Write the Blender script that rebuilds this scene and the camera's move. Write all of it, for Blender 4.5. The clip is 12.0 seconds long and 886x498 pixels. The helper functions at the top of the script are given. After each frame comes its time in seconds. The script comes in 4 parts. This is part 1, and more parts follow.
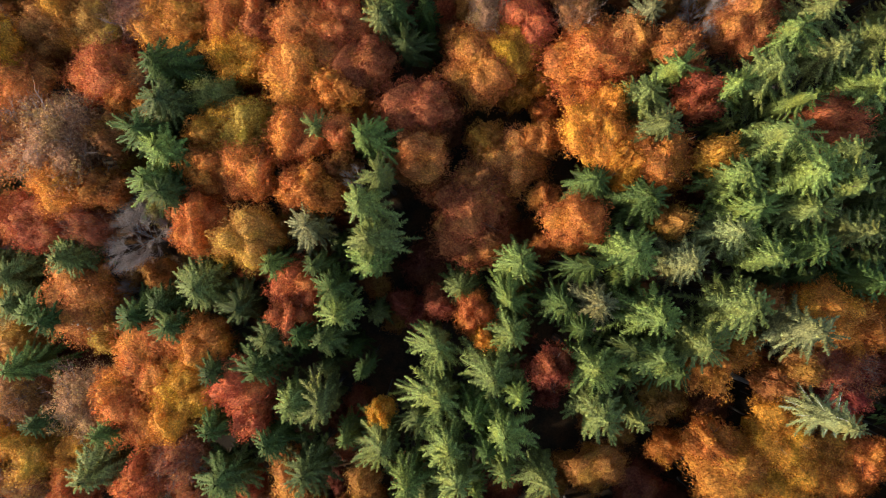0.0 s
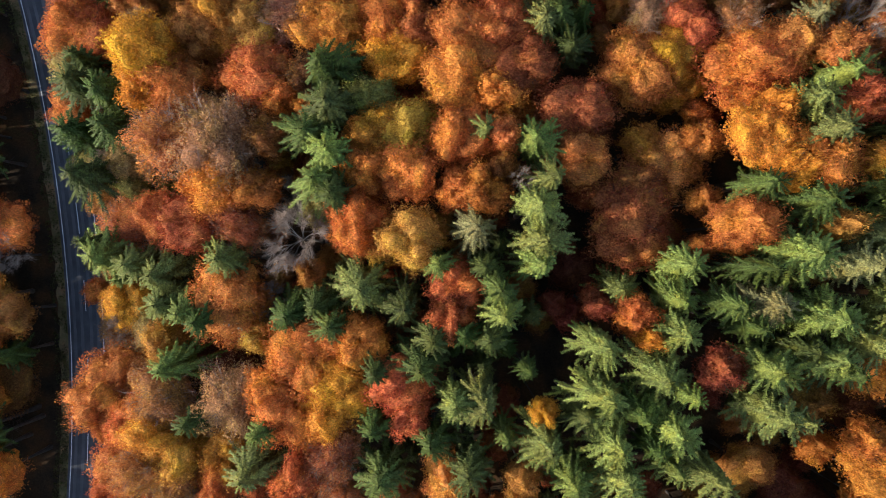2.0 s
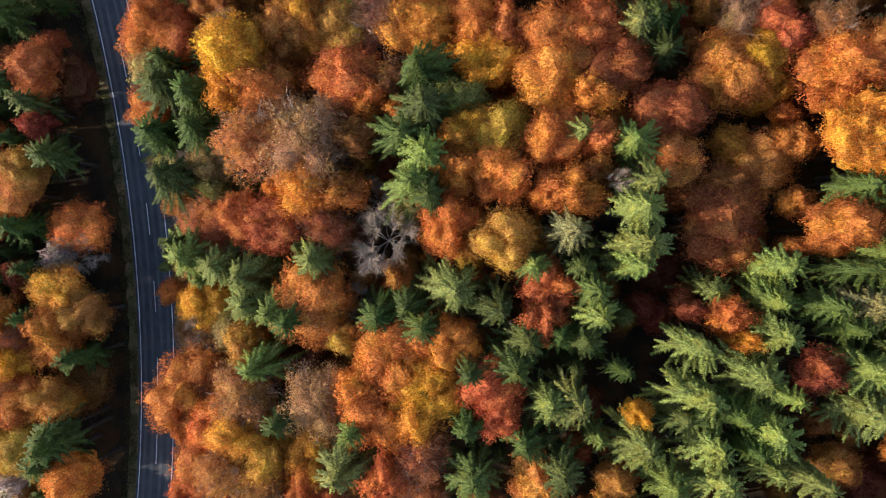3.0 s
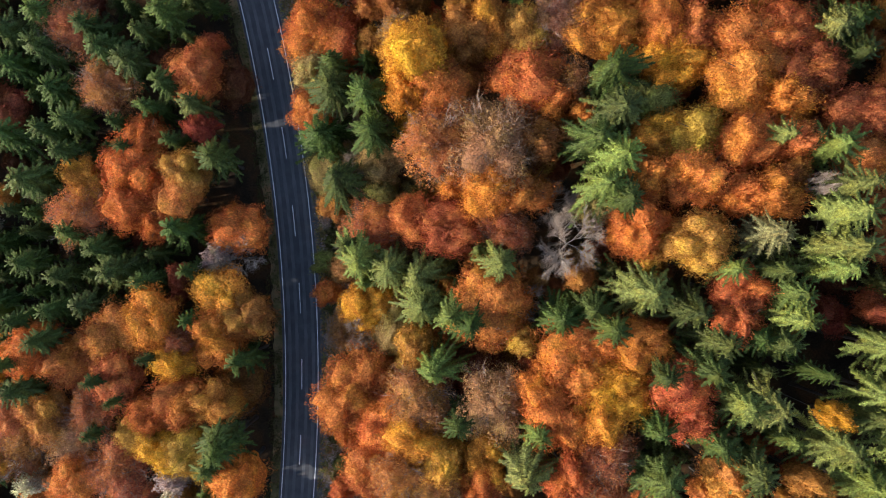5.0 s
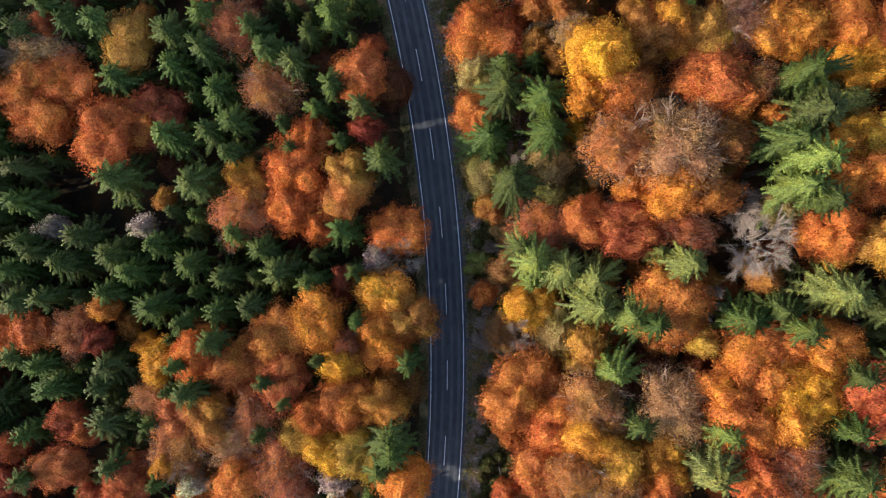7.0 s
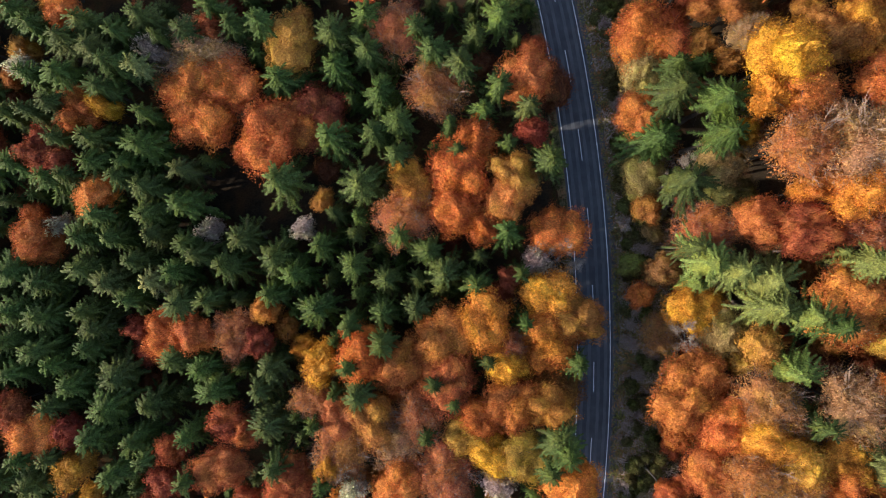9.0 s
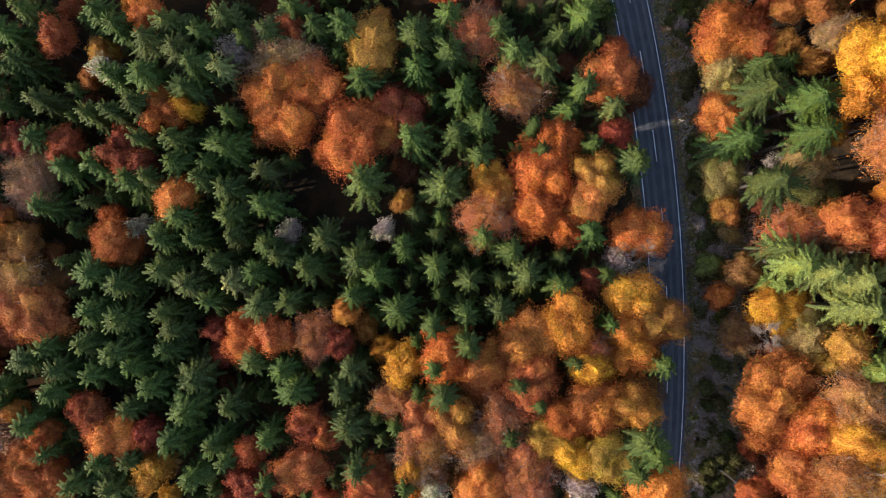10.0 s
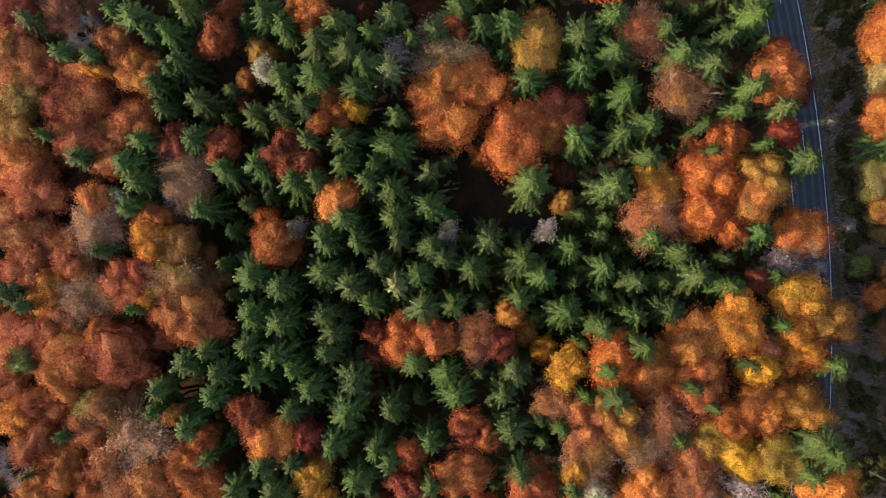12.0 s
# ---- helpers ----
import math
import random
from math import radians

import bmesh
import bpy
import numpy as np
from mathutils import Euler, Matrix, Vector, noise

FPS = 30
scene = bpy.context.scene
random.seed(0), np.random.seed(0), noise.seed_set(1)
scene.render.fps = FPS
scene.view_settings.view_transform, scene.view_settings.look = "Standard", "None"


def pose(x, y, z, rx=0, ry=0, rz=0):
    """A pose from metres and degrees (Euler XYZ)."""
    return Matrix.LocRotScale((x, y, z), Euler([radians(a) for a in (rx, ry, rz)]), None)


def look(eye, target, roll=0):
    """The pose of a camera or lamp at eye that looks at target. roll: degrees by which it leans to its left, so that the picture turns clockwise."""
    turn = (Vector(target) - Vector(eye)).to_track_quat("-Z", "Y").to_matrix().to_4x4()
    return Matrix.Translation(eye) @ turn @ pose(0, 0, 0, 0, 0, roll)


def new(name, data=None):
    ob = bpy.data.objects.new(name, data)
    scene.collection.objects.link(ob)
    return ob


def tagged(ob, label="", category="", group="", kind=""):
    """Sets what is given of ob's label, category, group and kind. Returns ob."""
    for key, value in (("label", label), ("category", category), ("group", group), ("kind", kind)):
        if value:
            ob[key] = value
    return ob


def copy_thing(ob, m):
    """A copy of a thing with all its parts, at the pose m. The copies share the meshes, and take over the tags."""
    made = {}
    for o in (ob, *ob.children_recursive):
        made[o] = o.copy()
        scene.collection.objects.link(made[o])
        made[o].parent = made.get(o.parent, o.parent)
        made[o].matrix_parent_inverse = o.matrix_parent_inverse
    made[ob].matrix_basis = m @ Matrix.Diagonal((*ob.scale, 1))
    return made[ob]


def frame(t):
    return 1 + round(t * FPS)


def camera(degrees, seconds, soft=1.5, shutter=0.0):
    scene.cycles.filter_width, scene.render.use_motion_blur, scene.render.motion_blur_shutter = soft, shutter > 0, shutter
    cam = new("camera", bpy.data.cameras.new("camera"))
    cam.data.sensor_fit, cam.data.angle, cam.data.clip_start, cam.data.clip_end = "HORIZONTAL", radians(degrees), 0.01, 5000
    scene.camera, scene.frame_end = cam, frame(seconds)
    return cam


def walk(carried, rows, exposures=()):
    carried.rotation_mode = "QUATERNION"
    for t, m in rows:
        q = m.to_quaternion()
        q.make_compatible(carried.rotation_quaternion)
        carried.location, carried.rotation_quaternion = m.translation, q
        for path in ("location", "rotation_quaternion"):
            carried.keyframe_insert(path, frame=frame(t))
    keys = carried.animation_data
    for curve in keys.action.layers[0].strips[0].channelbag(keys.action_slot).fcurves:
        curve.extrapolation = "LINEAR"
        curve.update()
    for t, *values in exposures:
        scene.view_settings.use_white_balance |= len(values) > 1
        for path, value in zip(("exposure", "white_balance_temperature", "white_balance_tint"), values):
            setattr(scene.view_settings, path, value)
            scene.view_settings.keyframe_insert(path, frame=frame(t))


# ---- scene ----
# camera: flies west (-X) at about 104 m, looking straight down, picture up = +Y
cam = camera(70.0, 12.0, 0.95, 0.25)
ROWS = [  # seconds, x, y, z, pitch, turn, lean
    (0.0, 0.00, 0.00, 104.30, 0.000, 0.000, -0.000),
    (0.5, -4.06, 0.01, 104.32, 0.012, -0.030, 0.023),
    (1.0, -8.98, 0.00, 104.35, 0.035, -0.050, 0.023),
    (1.5, -13.94, 0.06, 104.38, 0.012, -0.110, 0.047),
    (2.0, -19.67, 0.10, 104.46, -0.000, -0.140, 0.035),
    (2.5, -25.11, 0.10, 104.55, 0.023, -0.180, 0.047),
    (3.0, -31.10, 0.17, 104.65, 0.058, -0.210, 0.070),
    (5.0, -54.98, 0.66, 104.99, -0.105, -0.210, 0.128),
    (5.5, -60.76, 0.78, 105.05, -0.163, -0.190, 0.152),
    (6.0, -67.06, 0.75, 105.09, -0.128, -0.200, 0.163),
    (6.5, -72.97, 0.83, 105.11, -0.163, -0.170, 0.128),
    (7.0, -79.35, 0.82, 105.10, -0.128, -0.160, 0.105),
    (9.0, -103.68, 0.75, 104.88, 0.023, -0.030, 0.152),
    (9.5, -109.61, 0.75, 104.86, 0.058, -0.000, 0.128),
    (10.0, -116.10, 0.73, 104.78, 0.117, 0.030, 0.058),
    (10.5, -122.01, 0.87, 104.72, 0.082, 0.050, 0.047),
    (11.0, -128.51, 0.92, 104.64, 0.105, 0.080, -0.023),
    (11.5, -134.53, 0.99, 104.53, 0.093, 0.130, -0.117),
    (12.0, -140.97, 1.10, 104.40, 0.070, 0.170, -0.175),
]
walk(cam, [(t, pose(x, y, z, -90) @ pose(0, 0, 0, 90 + pitch, turn, lean)) for t, x, y, z, pitch, turn, lean in ROWS])

# ---- light: low autumn sun from the west (-X), clear sky ----
EXPOSURE = 1.70
SUN_UP, SUN_FROM = 21.0, (-0.985, -0.17)
world = bpy.data.worlds.new("sky")
scene.world = world
world.use_nodes = True
wn, wl = world.node_tree.nodes, world.node_tree.links
sky = wn.new("ShaderNodeTexSky")
sky.sky_type, sky.sun_disc = "NISHITA", False
sky.sun_elevation, sky.sun_rotation = radians(SUN_UP), math.atan2(SUN_FROM[0], SUN_FROM[1])
wl.new(sky.outputs[0], wn["Background"].inputs[0])
wn["Background"].inputs[1].default_value = 0.15
sun_data = bpy.data.lights.new("sun", "SUN")
sun_data.energy, sun_data.angle, sun_data.color = 2.5, radians(0.55), (1.0, 0.94, 0.86)
sun = new("sun", sun_data)
sun.matrix_world = look((SUN_FROM[0] * 200, SUN_FROM[1] * 200, 200 * math.tan(radians(SUN_UP))), (0, 0, 0))
scene.view_settings.exposure = EXPOSURE


# ---- materials ----
def shader(name):
    m = bpy.data.materials.new(name)
    m.use_nodes = True
    n, l = m.node_tree.nodes, m.node_tree.links
    n.clear()
    out = n.new("ShaderNodeOutputMaterial")
    return m, n, l, out


def link_mix(n, l, kind, fac, a, b):
    x = n.new("ShaderNodeMix")
    x.data_type, x.blend_type = "RGBA", kind
    for sock, v in ((x.inputs[0], fac), (x.inputs[6], a), (x.inputs[7], b)):
        if hasattr(v, "links"):
            l.new(v, sock)
        else:
            sock.default_value = v
    return x.outputs[2]


def ramp(n, l, src, stops):
    r = n.new("ShaderNodeValToRGB")
    while len(r.color_ramp.elements) < len(stops):
        r.color_ramp.elements.new(0.5)
    for e, (p, c) in zip(r.color_ramp.elements, stops):
        e.position, e.color = p, c if len(c) == 4 else (*c, 1)
    l.new(src, r.inputs[0])
    return r.outputs[0]


def noise_tex(n, l, scale, detail=3.0, coord="Object", offset=None):
    tc = n.new("ShaderNodeTexCoord")
    src = tc.outputs[coord]
    if offset is not None:
        va = n.new("ShaderNodeVectorMath")
        l.new(src, va.inputs[0])
        l.new(offset, va.inputs[1])
        src = va.outputs[0]
    t = n.new("ShaderNodeTexNoise")
    t.inputs["Scale"].default_value, t.inputs["Detail"].default_value = scale, detail
    l.new(src, t.inputs["Vector"])
    return t


def foliage(name, second, second_amount, spread, through_light):
    """Leaves in their tree's own colour, paler and darker leaf by leaf, with patches of a shifted tint; shade between
    tufts is painted in.
    """
    m, n, l, out = shader(name)
    info, geo = n.new("ShaderNodeObjectInfo"), n.new("ShaderNodeNewGeometry")
    shift = n.new("ShaderNodeMath")
    shift.operation = "MULTIPLY"
    l.new(info.outputs["Random"], shift.inputs[0])
    shift.inputs[1].default_value = 97.0
    patch = noise_tex(n, l, 0.33, 2.0, "Object", shift.outputs[0])
    pf = ramp(n, l, patch.outputs[0], [(0.48, (0, 0, 0)), (0.66, (second_amount,) * 3)])
    turned = link_mix(n, l, "MULTIPLY", 1.0, info.outputs["Color"], (*second, 1))
    base = link_mix(n, l, "MIX", pf, info.outputs["Color"], turned)
    leaf = ramp(n, l, geo.outputs["Random Per Island"], [(0.0, (1 - spread,) * 3), (0.6, (1.0,) * 3), (1.0, (1 + spread * 1.2,) * 3)])
    base = link_mix(n, l, "MULTIPLY", 1.0, base, leaf)
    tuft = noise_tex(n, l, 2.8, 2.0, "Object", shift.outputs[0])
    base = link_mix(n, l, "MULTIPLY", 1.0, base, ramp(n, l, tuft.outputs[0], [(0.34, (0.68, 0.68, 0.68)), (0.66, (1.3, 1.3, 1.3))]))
    # shade between leaf tufts put into the colour: darker towards cell edges
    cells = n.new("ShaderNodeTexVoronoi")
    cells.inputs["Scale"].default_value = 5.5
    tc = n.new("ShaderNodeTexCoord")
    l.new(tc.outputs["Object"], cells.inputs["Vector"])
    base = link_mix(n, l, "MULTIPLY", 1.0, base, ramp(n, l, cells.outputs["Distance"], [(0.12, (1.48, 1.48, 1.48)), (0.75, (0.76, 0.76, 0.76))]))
    relief = n.new("ShaderNodeBump")
    relief.invert = True
    relief.inputs["Strength"].default_value, relief.inputs["Distance"].default_value = 0.7, 0.12
    l.new(cells.outputs["Distance"], relief.inputs["Height"])
    hue = n.new("ShaderNodeHueSaturation")
    rnd = n.new("ShaderNodeMapRange")
    l.new(geo.outputs["Random Per Island"], rnd.inputs[0])
    rnd.inputs[3].default_value, rnd.inputs[4].default_value = 0.488, 0.512
    l.new(rnd.outputs[0], hue.inputs["Hue"])
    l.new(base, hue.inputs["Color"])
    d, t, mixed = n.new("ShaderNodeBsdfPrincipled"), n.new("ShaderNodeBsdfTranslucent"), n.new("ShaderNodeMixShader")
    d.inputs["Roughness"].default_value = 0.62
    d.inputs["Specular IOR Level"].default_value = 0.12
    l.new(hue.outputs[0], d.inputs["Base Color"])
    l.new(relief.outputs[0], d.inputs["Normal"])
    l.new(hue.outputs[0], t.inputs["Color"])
    mixed.inputs[0].default_value = through_light
    l.new(d.outputs[0], mixed.inputs[1])
    l.new(t.outputs[0], mixed.inputs[2])
    l.new(mixed.outputs[0], out.inputs[0])
    return m


def rough(name, stops, scale, fine_scale, bump=0.3, roughness=0.9, fine=0.35, coord="Object", gloss=0.25):
    """A dull surface: colours by a broad noise, grain and relief by a fine one."""
    m, n, l, out = shader(name)
    a, b = noise_tex(n, l, scale, 5.0, coord), noise_tex(n, l, fine_scale, 4.0, coord)
    col = ramp(n, l, a.outputs[0], stops)
    col = link_mix(n, l, "OVERLAY", fine, col, b.outputs[0])
    p = n.new("ShaderNodeBsdfPrincipled")
    p.inputs["Roughness"].default_value = roughness
    p.inputs["Specular IOR Level"].default_value = gloss
    l.new(col, p.inputs["Base Color"])
    bp = n.new("ShaderNodeBump")
    bp.inputs["Strength"].default_value = bump
    l.new(b.outputs[0], bp.inputs["Height"])
    l.new(bp.outputs[0], p.inputs["Normal"])
    l.new(p.outputs[0], out.inputs[0])
    return m


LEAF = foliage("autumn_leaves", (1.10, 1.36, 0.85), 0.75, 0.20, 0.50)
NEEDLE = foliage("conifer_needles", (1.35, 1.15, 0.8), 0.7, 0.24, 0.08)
BARK = rough("grey_bark", [(0.3, (0.03, 0.026, 0.022)), (0.7, (0.08, 0.068, 0.058))], 1.5, 14.0)
SPRUCE_BARK = rough("brown_bark", [(0.3, (0.04, 0.03, 0.024)), (0.7, (0.09, 0.068, 0.055))], 2.0, 16.0)
TWIG = rough("bare_twigs", [(0.3, (0.19, 0.135, 0.10)), (0.7, (0.32, 0.25, 0.20))], 0.8, 9.0)
PALE_WOOD = rough("pale_grey_limbs", [(0.3, (0.20, 0.165, 0.14)), (0.7, (0.36, 0.31, 0.26))], 0.8, 9.0)
TWIG_WARM = rough("brown_twigs", [(0.3, (0.20, 0.125, 0.085)), (0.7, (0.33, 0.23, 0.17))], 0.8, 9.0)
BRUSH = rough("mauve_brush", [(0.3, (0.25, 0.18, 0.15)), (0.7, (0.42, 0.32, 0.27))], 0.8, 9.0)
HAY = rough("dry_grass", [(0.3, (0.20, 0.15, 0.09)), (0.7, (0.36, 0.28, 0.18))], 0.6, 6.0, 0.8)
GRIT = rough("roadside_grit", [(0.3, (0.05, 0.045, 0.04)), (0.7, (0.13, 0.115, 0.10))], 1.2, 12.0, 0.6)
DEAD = rough("bleached_wood", [(0.3, (0.45, 0.42, 0.39)), (0.7, (0.68, 0.65, 0.62))], 2.0, 18.0)
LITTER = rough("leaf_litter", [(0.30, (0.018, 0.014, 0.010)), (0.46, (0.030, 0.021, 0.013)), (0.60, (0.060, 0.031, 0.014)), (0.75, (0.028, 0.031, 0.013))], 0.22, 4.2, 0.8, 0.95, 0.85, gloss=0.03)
VERGE = rough("verge_grass", [(0.30, (0.085, 0.058, 0.032)), (0.46, (0.10, 0.088, 0.036)), (0.60, (0.17, 0.12, 0.062)), (0.75, (0.20, 0.105, 0.045))], 0.35, 4.5, 0.8, 0.95, 0.5, gloss=0.08)
ASPHALT = rough("asphalt", [(0.30, (0.040, 0.042, 0.048)), (0.55, (0.055, 0.057, 0.064)), (0.75, (0.072, 0.073, 0.078))], 0.5, 22.0, 0.25, 0.82, 0.3)
TRACK = rough("worn_wheel_track", [(0.30, (0.062, 0.064, 0.070)), (0.7, (0.095, 0.096, 0.10))], 0.4, 20.0, 0.2, 0.78, 0.3)
PAINT = rough("road_paint", [(0.28, (0.28, 0.28, 0.29)), (0.5, (0.62, 0.62, 0.62)), (0.75, (0.78, 0.78, 0.77))], 0.9, 9.0, 0.15, 0.7, 0.3)


# ---- helpers of this scene ----
def mesh_of(name, verts, faces, material):
    me = bpy.data.meshes.new(name)
    me.from_pydata([tuple(v) for v in verts], [], faces)
    me.materials.append(material)
    me.update()
    return me


def child(name, me, parent, label=""):
    ob = new(name, me)
    ob.parent = parent
    return tagged(ob, label)


def slivers(name, c, t, b, material, facing=None):
    """Small pointed leaves, sprays or twigs: middle, half length and half width vectors; facing: the way that each tuft faces."""
    c, t, b = (np.asarray(a, float) for a in (c, t, b))
    if facing is not None:
        b = np.where((np.cross(t, b) * np.asarray(facing)).sum(1)[:, None] < 0, b, -b)
    v = np.stack([c - t + b, c + t, c - t * 0.7 - b], 1).reshape(-1, 3)
    f = np.arange(len(v)).reshape(-1, 3).tolist()
    me = mesh_of(name, v.tolist(), f, material)
    if facing is not None:
        n = np.asarray(facing, float)
        n = np.repeat(n / np.linalg.norm(n, axis=1)[:, None], 3, axis=0)
        me.polygons.foreach_set("use_smooth", [True] * len(f))
        me.normals_split_custom_set_from_vertices(n.tolist())
    return me


def joined(first, verts, faces, material):
    """One smooth mesh out of tufts that keep the way they face and a closed inner mass."""
    n = len(first.vertices)
    v = [tuple(q.co) for q in first.vertices] + list(verts)
    f = [tuple(p.vertices) for p in first.polygons] + [tuple(i + n for i in p) for p in faces]
    ways = np.zeros(len(first.loops) * 3, np.float32)
    first.corner_normals.foreach_get("vector", ways)
    me = mesh_of(first.name, v, f, material)
    me.polygons.foreach_set("use_smooth", [True] * len(f))
    inner = np.array([tuple(q.normal) for q in me.vertices])[n:]
    all_ways = np.concatenate([ways.reshape(-1, 3), inner])
    me.normals_split_custom_set_from_vertices(all_ways.tolist())
    return me


class Wood:
    """Tapered limbs of a few sides, gathered in one mesh."""

    def __init__(self):
        self.v, self.f = [], []

    def limb(self, points, radii, sides=3):
        start = len(self.v)
        for i, (p, r) in enumerate(zip(points, radii)):
            d = (Vector(points[min(i + 1, len(points) - 1)]) - Vector(points[max(i - 1, 0)])).normalized()
            a = d.orthogonal().normalized()
            b = d.cross(a)
            for k in range(sides):
                w = math.tau * k / sides
                self.v.append(tuple(Vector(p) + r * (math.cos(w) * a + math.sin(w) * b)))
        for i in range(len(points) - 1):
            for k in range(sides):
                a, b = start + i * sides + k, start + i * sides + (k + 1) % sides
                self.f.append((a, b, b + sides, a + sides))

    def mesh(self, name, material):
        return mesh_of(name, self.v, self.f, material)


def unit(rng, n):
    d = rng.normal(size=(n, 3))
    return d / np.linalg.norm(d, axis=1)[:, None]


def trunk_mesh(height, base, rng, material, reach=0.97):
    w = Wood()
    pts, rad = [], []
    lean = rng.normal(size=2) * 0.012 * height
    for i in range(6):
        s = i / 5
        pts.append((lean[0] * s * s, lean[1] * s * s, height * reach * s - 0.3))
        rad.append(base * (1.35 if i == 0 else 1 - 0.93 * s))
    w.limb(pts, rad, 7)
    return w.mesh("trunk", material)


# ---- tree kinds ----
def spruce_kind(seed, height, radius, length, step, gap, blunt=0.66, fine=1.0, arms=6):
    """A spruce: uneven whorls of separate boughs, each a blunt ragged frond of short side twigs, longest low down."""
    rng = np.random.default_rng(seed)
    c, t, b, face = [], [], [], []
    wood = Wood()
    d, turn = 0.35, 0.0
    bias = rng.normal(size=2) * 0.16
    up = np.array([0, 0, 1.0])

    def spray(p, way, half, wide, facing):
        way = way / np.linalg.norm(way)
        wv = np.cross(way, facing)
        c.append(p + way * half * 0.8)
        t.append(way * half)
        b.append(wv / (np.linalg.norm(wv) + 1e-6) * wide)
        face.append(facing + rng.normal(size=3) * 0.14)

    while d < length:
        grow = (d / length) ** blunt
        n = 4 if d < 1.2 else arms
        turn += rng.uniform(0.35, 0.85)
        for k in range(n):
            if rng.random() < 0.16 and d > 1.5:
                continue
            az = turn + math.tau * k / n + rng.normal() * 0.22
            out = np.array([math.cos(az), math.sin(az), 0.0])
            side = np.array([-out[1], out[0], 0.0])
            L = radius * grow * rng.uniform(0.55, 1.15) * (1 + out[0] * bias[0] + out[1] * bias[1]) + 0.25
            rise = 0.55 - 0.75 * min(1, d / (length * 0.6)) + rng.normal() * 0.10
            base = np.array([0, 0, height - d + rng.normal() * 0.15])
            m = max(2, int(L / gap))
            bend, phase = rng.normal() * 0.14, rng.uniform(0, 6)
            frond = min(0.46, 0.16 + 0.11 * L) * rng.uniform(0.85, 1.15)
            last = base
            for j in range(m + 1):
                s = (j + 0.6) / (m + 0.6)
                p = base + out * L * s + side * bend * L * s * s + up * L * (rise * s - 0.42 * s * s + 0.20 * s ** 4)
                taper = min(1.0, 0.45 + 2.2 * s) * min(1.0, 0.45 + 2.6 * (1 - s))
                ragged = 0.62 + 0.55 * abs(math.sin(j * 0.9 + phase))
                if s > 0.10:
                    for sg in (-1, 1):
                        half = frond * 0.62 * taper * ragged * rng.uniform(0.7, 1.25)
                        way = out * rng.uniform(0.35, 0.8) + side * sg + up * (-0.22 + rng.normal() * 0.2)
                        spray(p, way, half, 0.085 * fine * rng.uniform(0.8, 1.3), up * 0.52 + out * 0.72 + side * sg * 0.32)
                    spray(p, out + up * (0.25 - 0.3 * s + rng.normal() * 0.12), gap * 0.9, 0.10 * fine, up * 0.55 + out * 0.75)
                    if j % 2:
                        sg = rng.choice((-1, 1))
                        spray(p, -up + out * 0.5 + side * sg * 0.4, frond * 0.5, 0.13 * fine, out + side * sg * 0.5 + up * 0.15)
                last = p
            for sg in (-0.5, 0.0, 0.5):
                spray(last, out + side * sg + up * rng.normal() * 0.15, 0.14, 0.07 * fine, up * 0.7 + out * 0.6)
            if d > length * 0.45 and k % 2:
                wood.limb([tuple(base), tuple(last)], [0.045, 0.012], 3)
        d += step * rng.uniform(0.7, 1.3) * (0.6 if d < 1.5 else 1)
    # leader
    for k in range(7):
        az = k * 2.1
        out = np.array([math.cos(az), math.sin(az), 0])
        spray(np.array([0, 0, height - 0.25 - 0.03 * k]), out * 0.6 + up * 0.8, 0.24, 0.08, out + up * 0.8)
    # dead lower whorls
    for k in range(16):
        z = height - length - rng.uniform(0, max(0.5, (height - length) * 0.6))
        az = rng.uniform(0, math.tau)
        q = radius * rng.uniform(0.3, 0.7)
        wood.limb([(0, 0, z), (math.cos(az) * q, math.sin(az) * q, z - 0.25 * q)], [0.03, 0.008], 3)
    return (trunk_mesh(height, 0.011 * height + 0.05, rng, SPRUCE_BARK), wood.mesh("boughs", SPRUCE_BARK), joined(slivers("needles", c, t, b, NEEDLE, face), *needle_mass(height, radius, length, blunt, seed), NEEDLE), height, radius)


def needle_mass(height, radius, length, blunt, seed):
    """The dense inner needles of a spruce: a closed, ragged cone inside the boughs."""
    v, f, cols, rows = [(0, 0, height - 0.5)], [], 14, 9
    for j in range(1, rows + 1):
        d = 0.5 + (length - 0.3) * j / rows
        for i in range(cols):
            az = math.tau * (i + 0.5 * (j % 2)) / cols
            k = 0.42 + 0.28 * noise.noise(Vector((math.cos(az) * 1.7, math.sin(az) * 1.7, d * 0.8 + seed * 5.1))) + (0.10 if i % 2 else -0.06)
            r = radius * (min(1.0, d / length) ** blunt) * k
            v.append((r * math.cos(az), r * math.sin(az), height - d - 0.12 * r))
    f += [(0, 1 + i, 1 + (i + 1) % cols) for i in range(cols)]
    for j in range(rows - 1):
        for i in range(cols):
            a, q = 1 + j * cols + i, 1 + j * cols + (i + 1) % cols
            f.append((a, a + cols, q + cols, q))
    f.append(tuple(1 + (rows - 1) * cols + i for i in range(cols))[::-1])
    return v, f


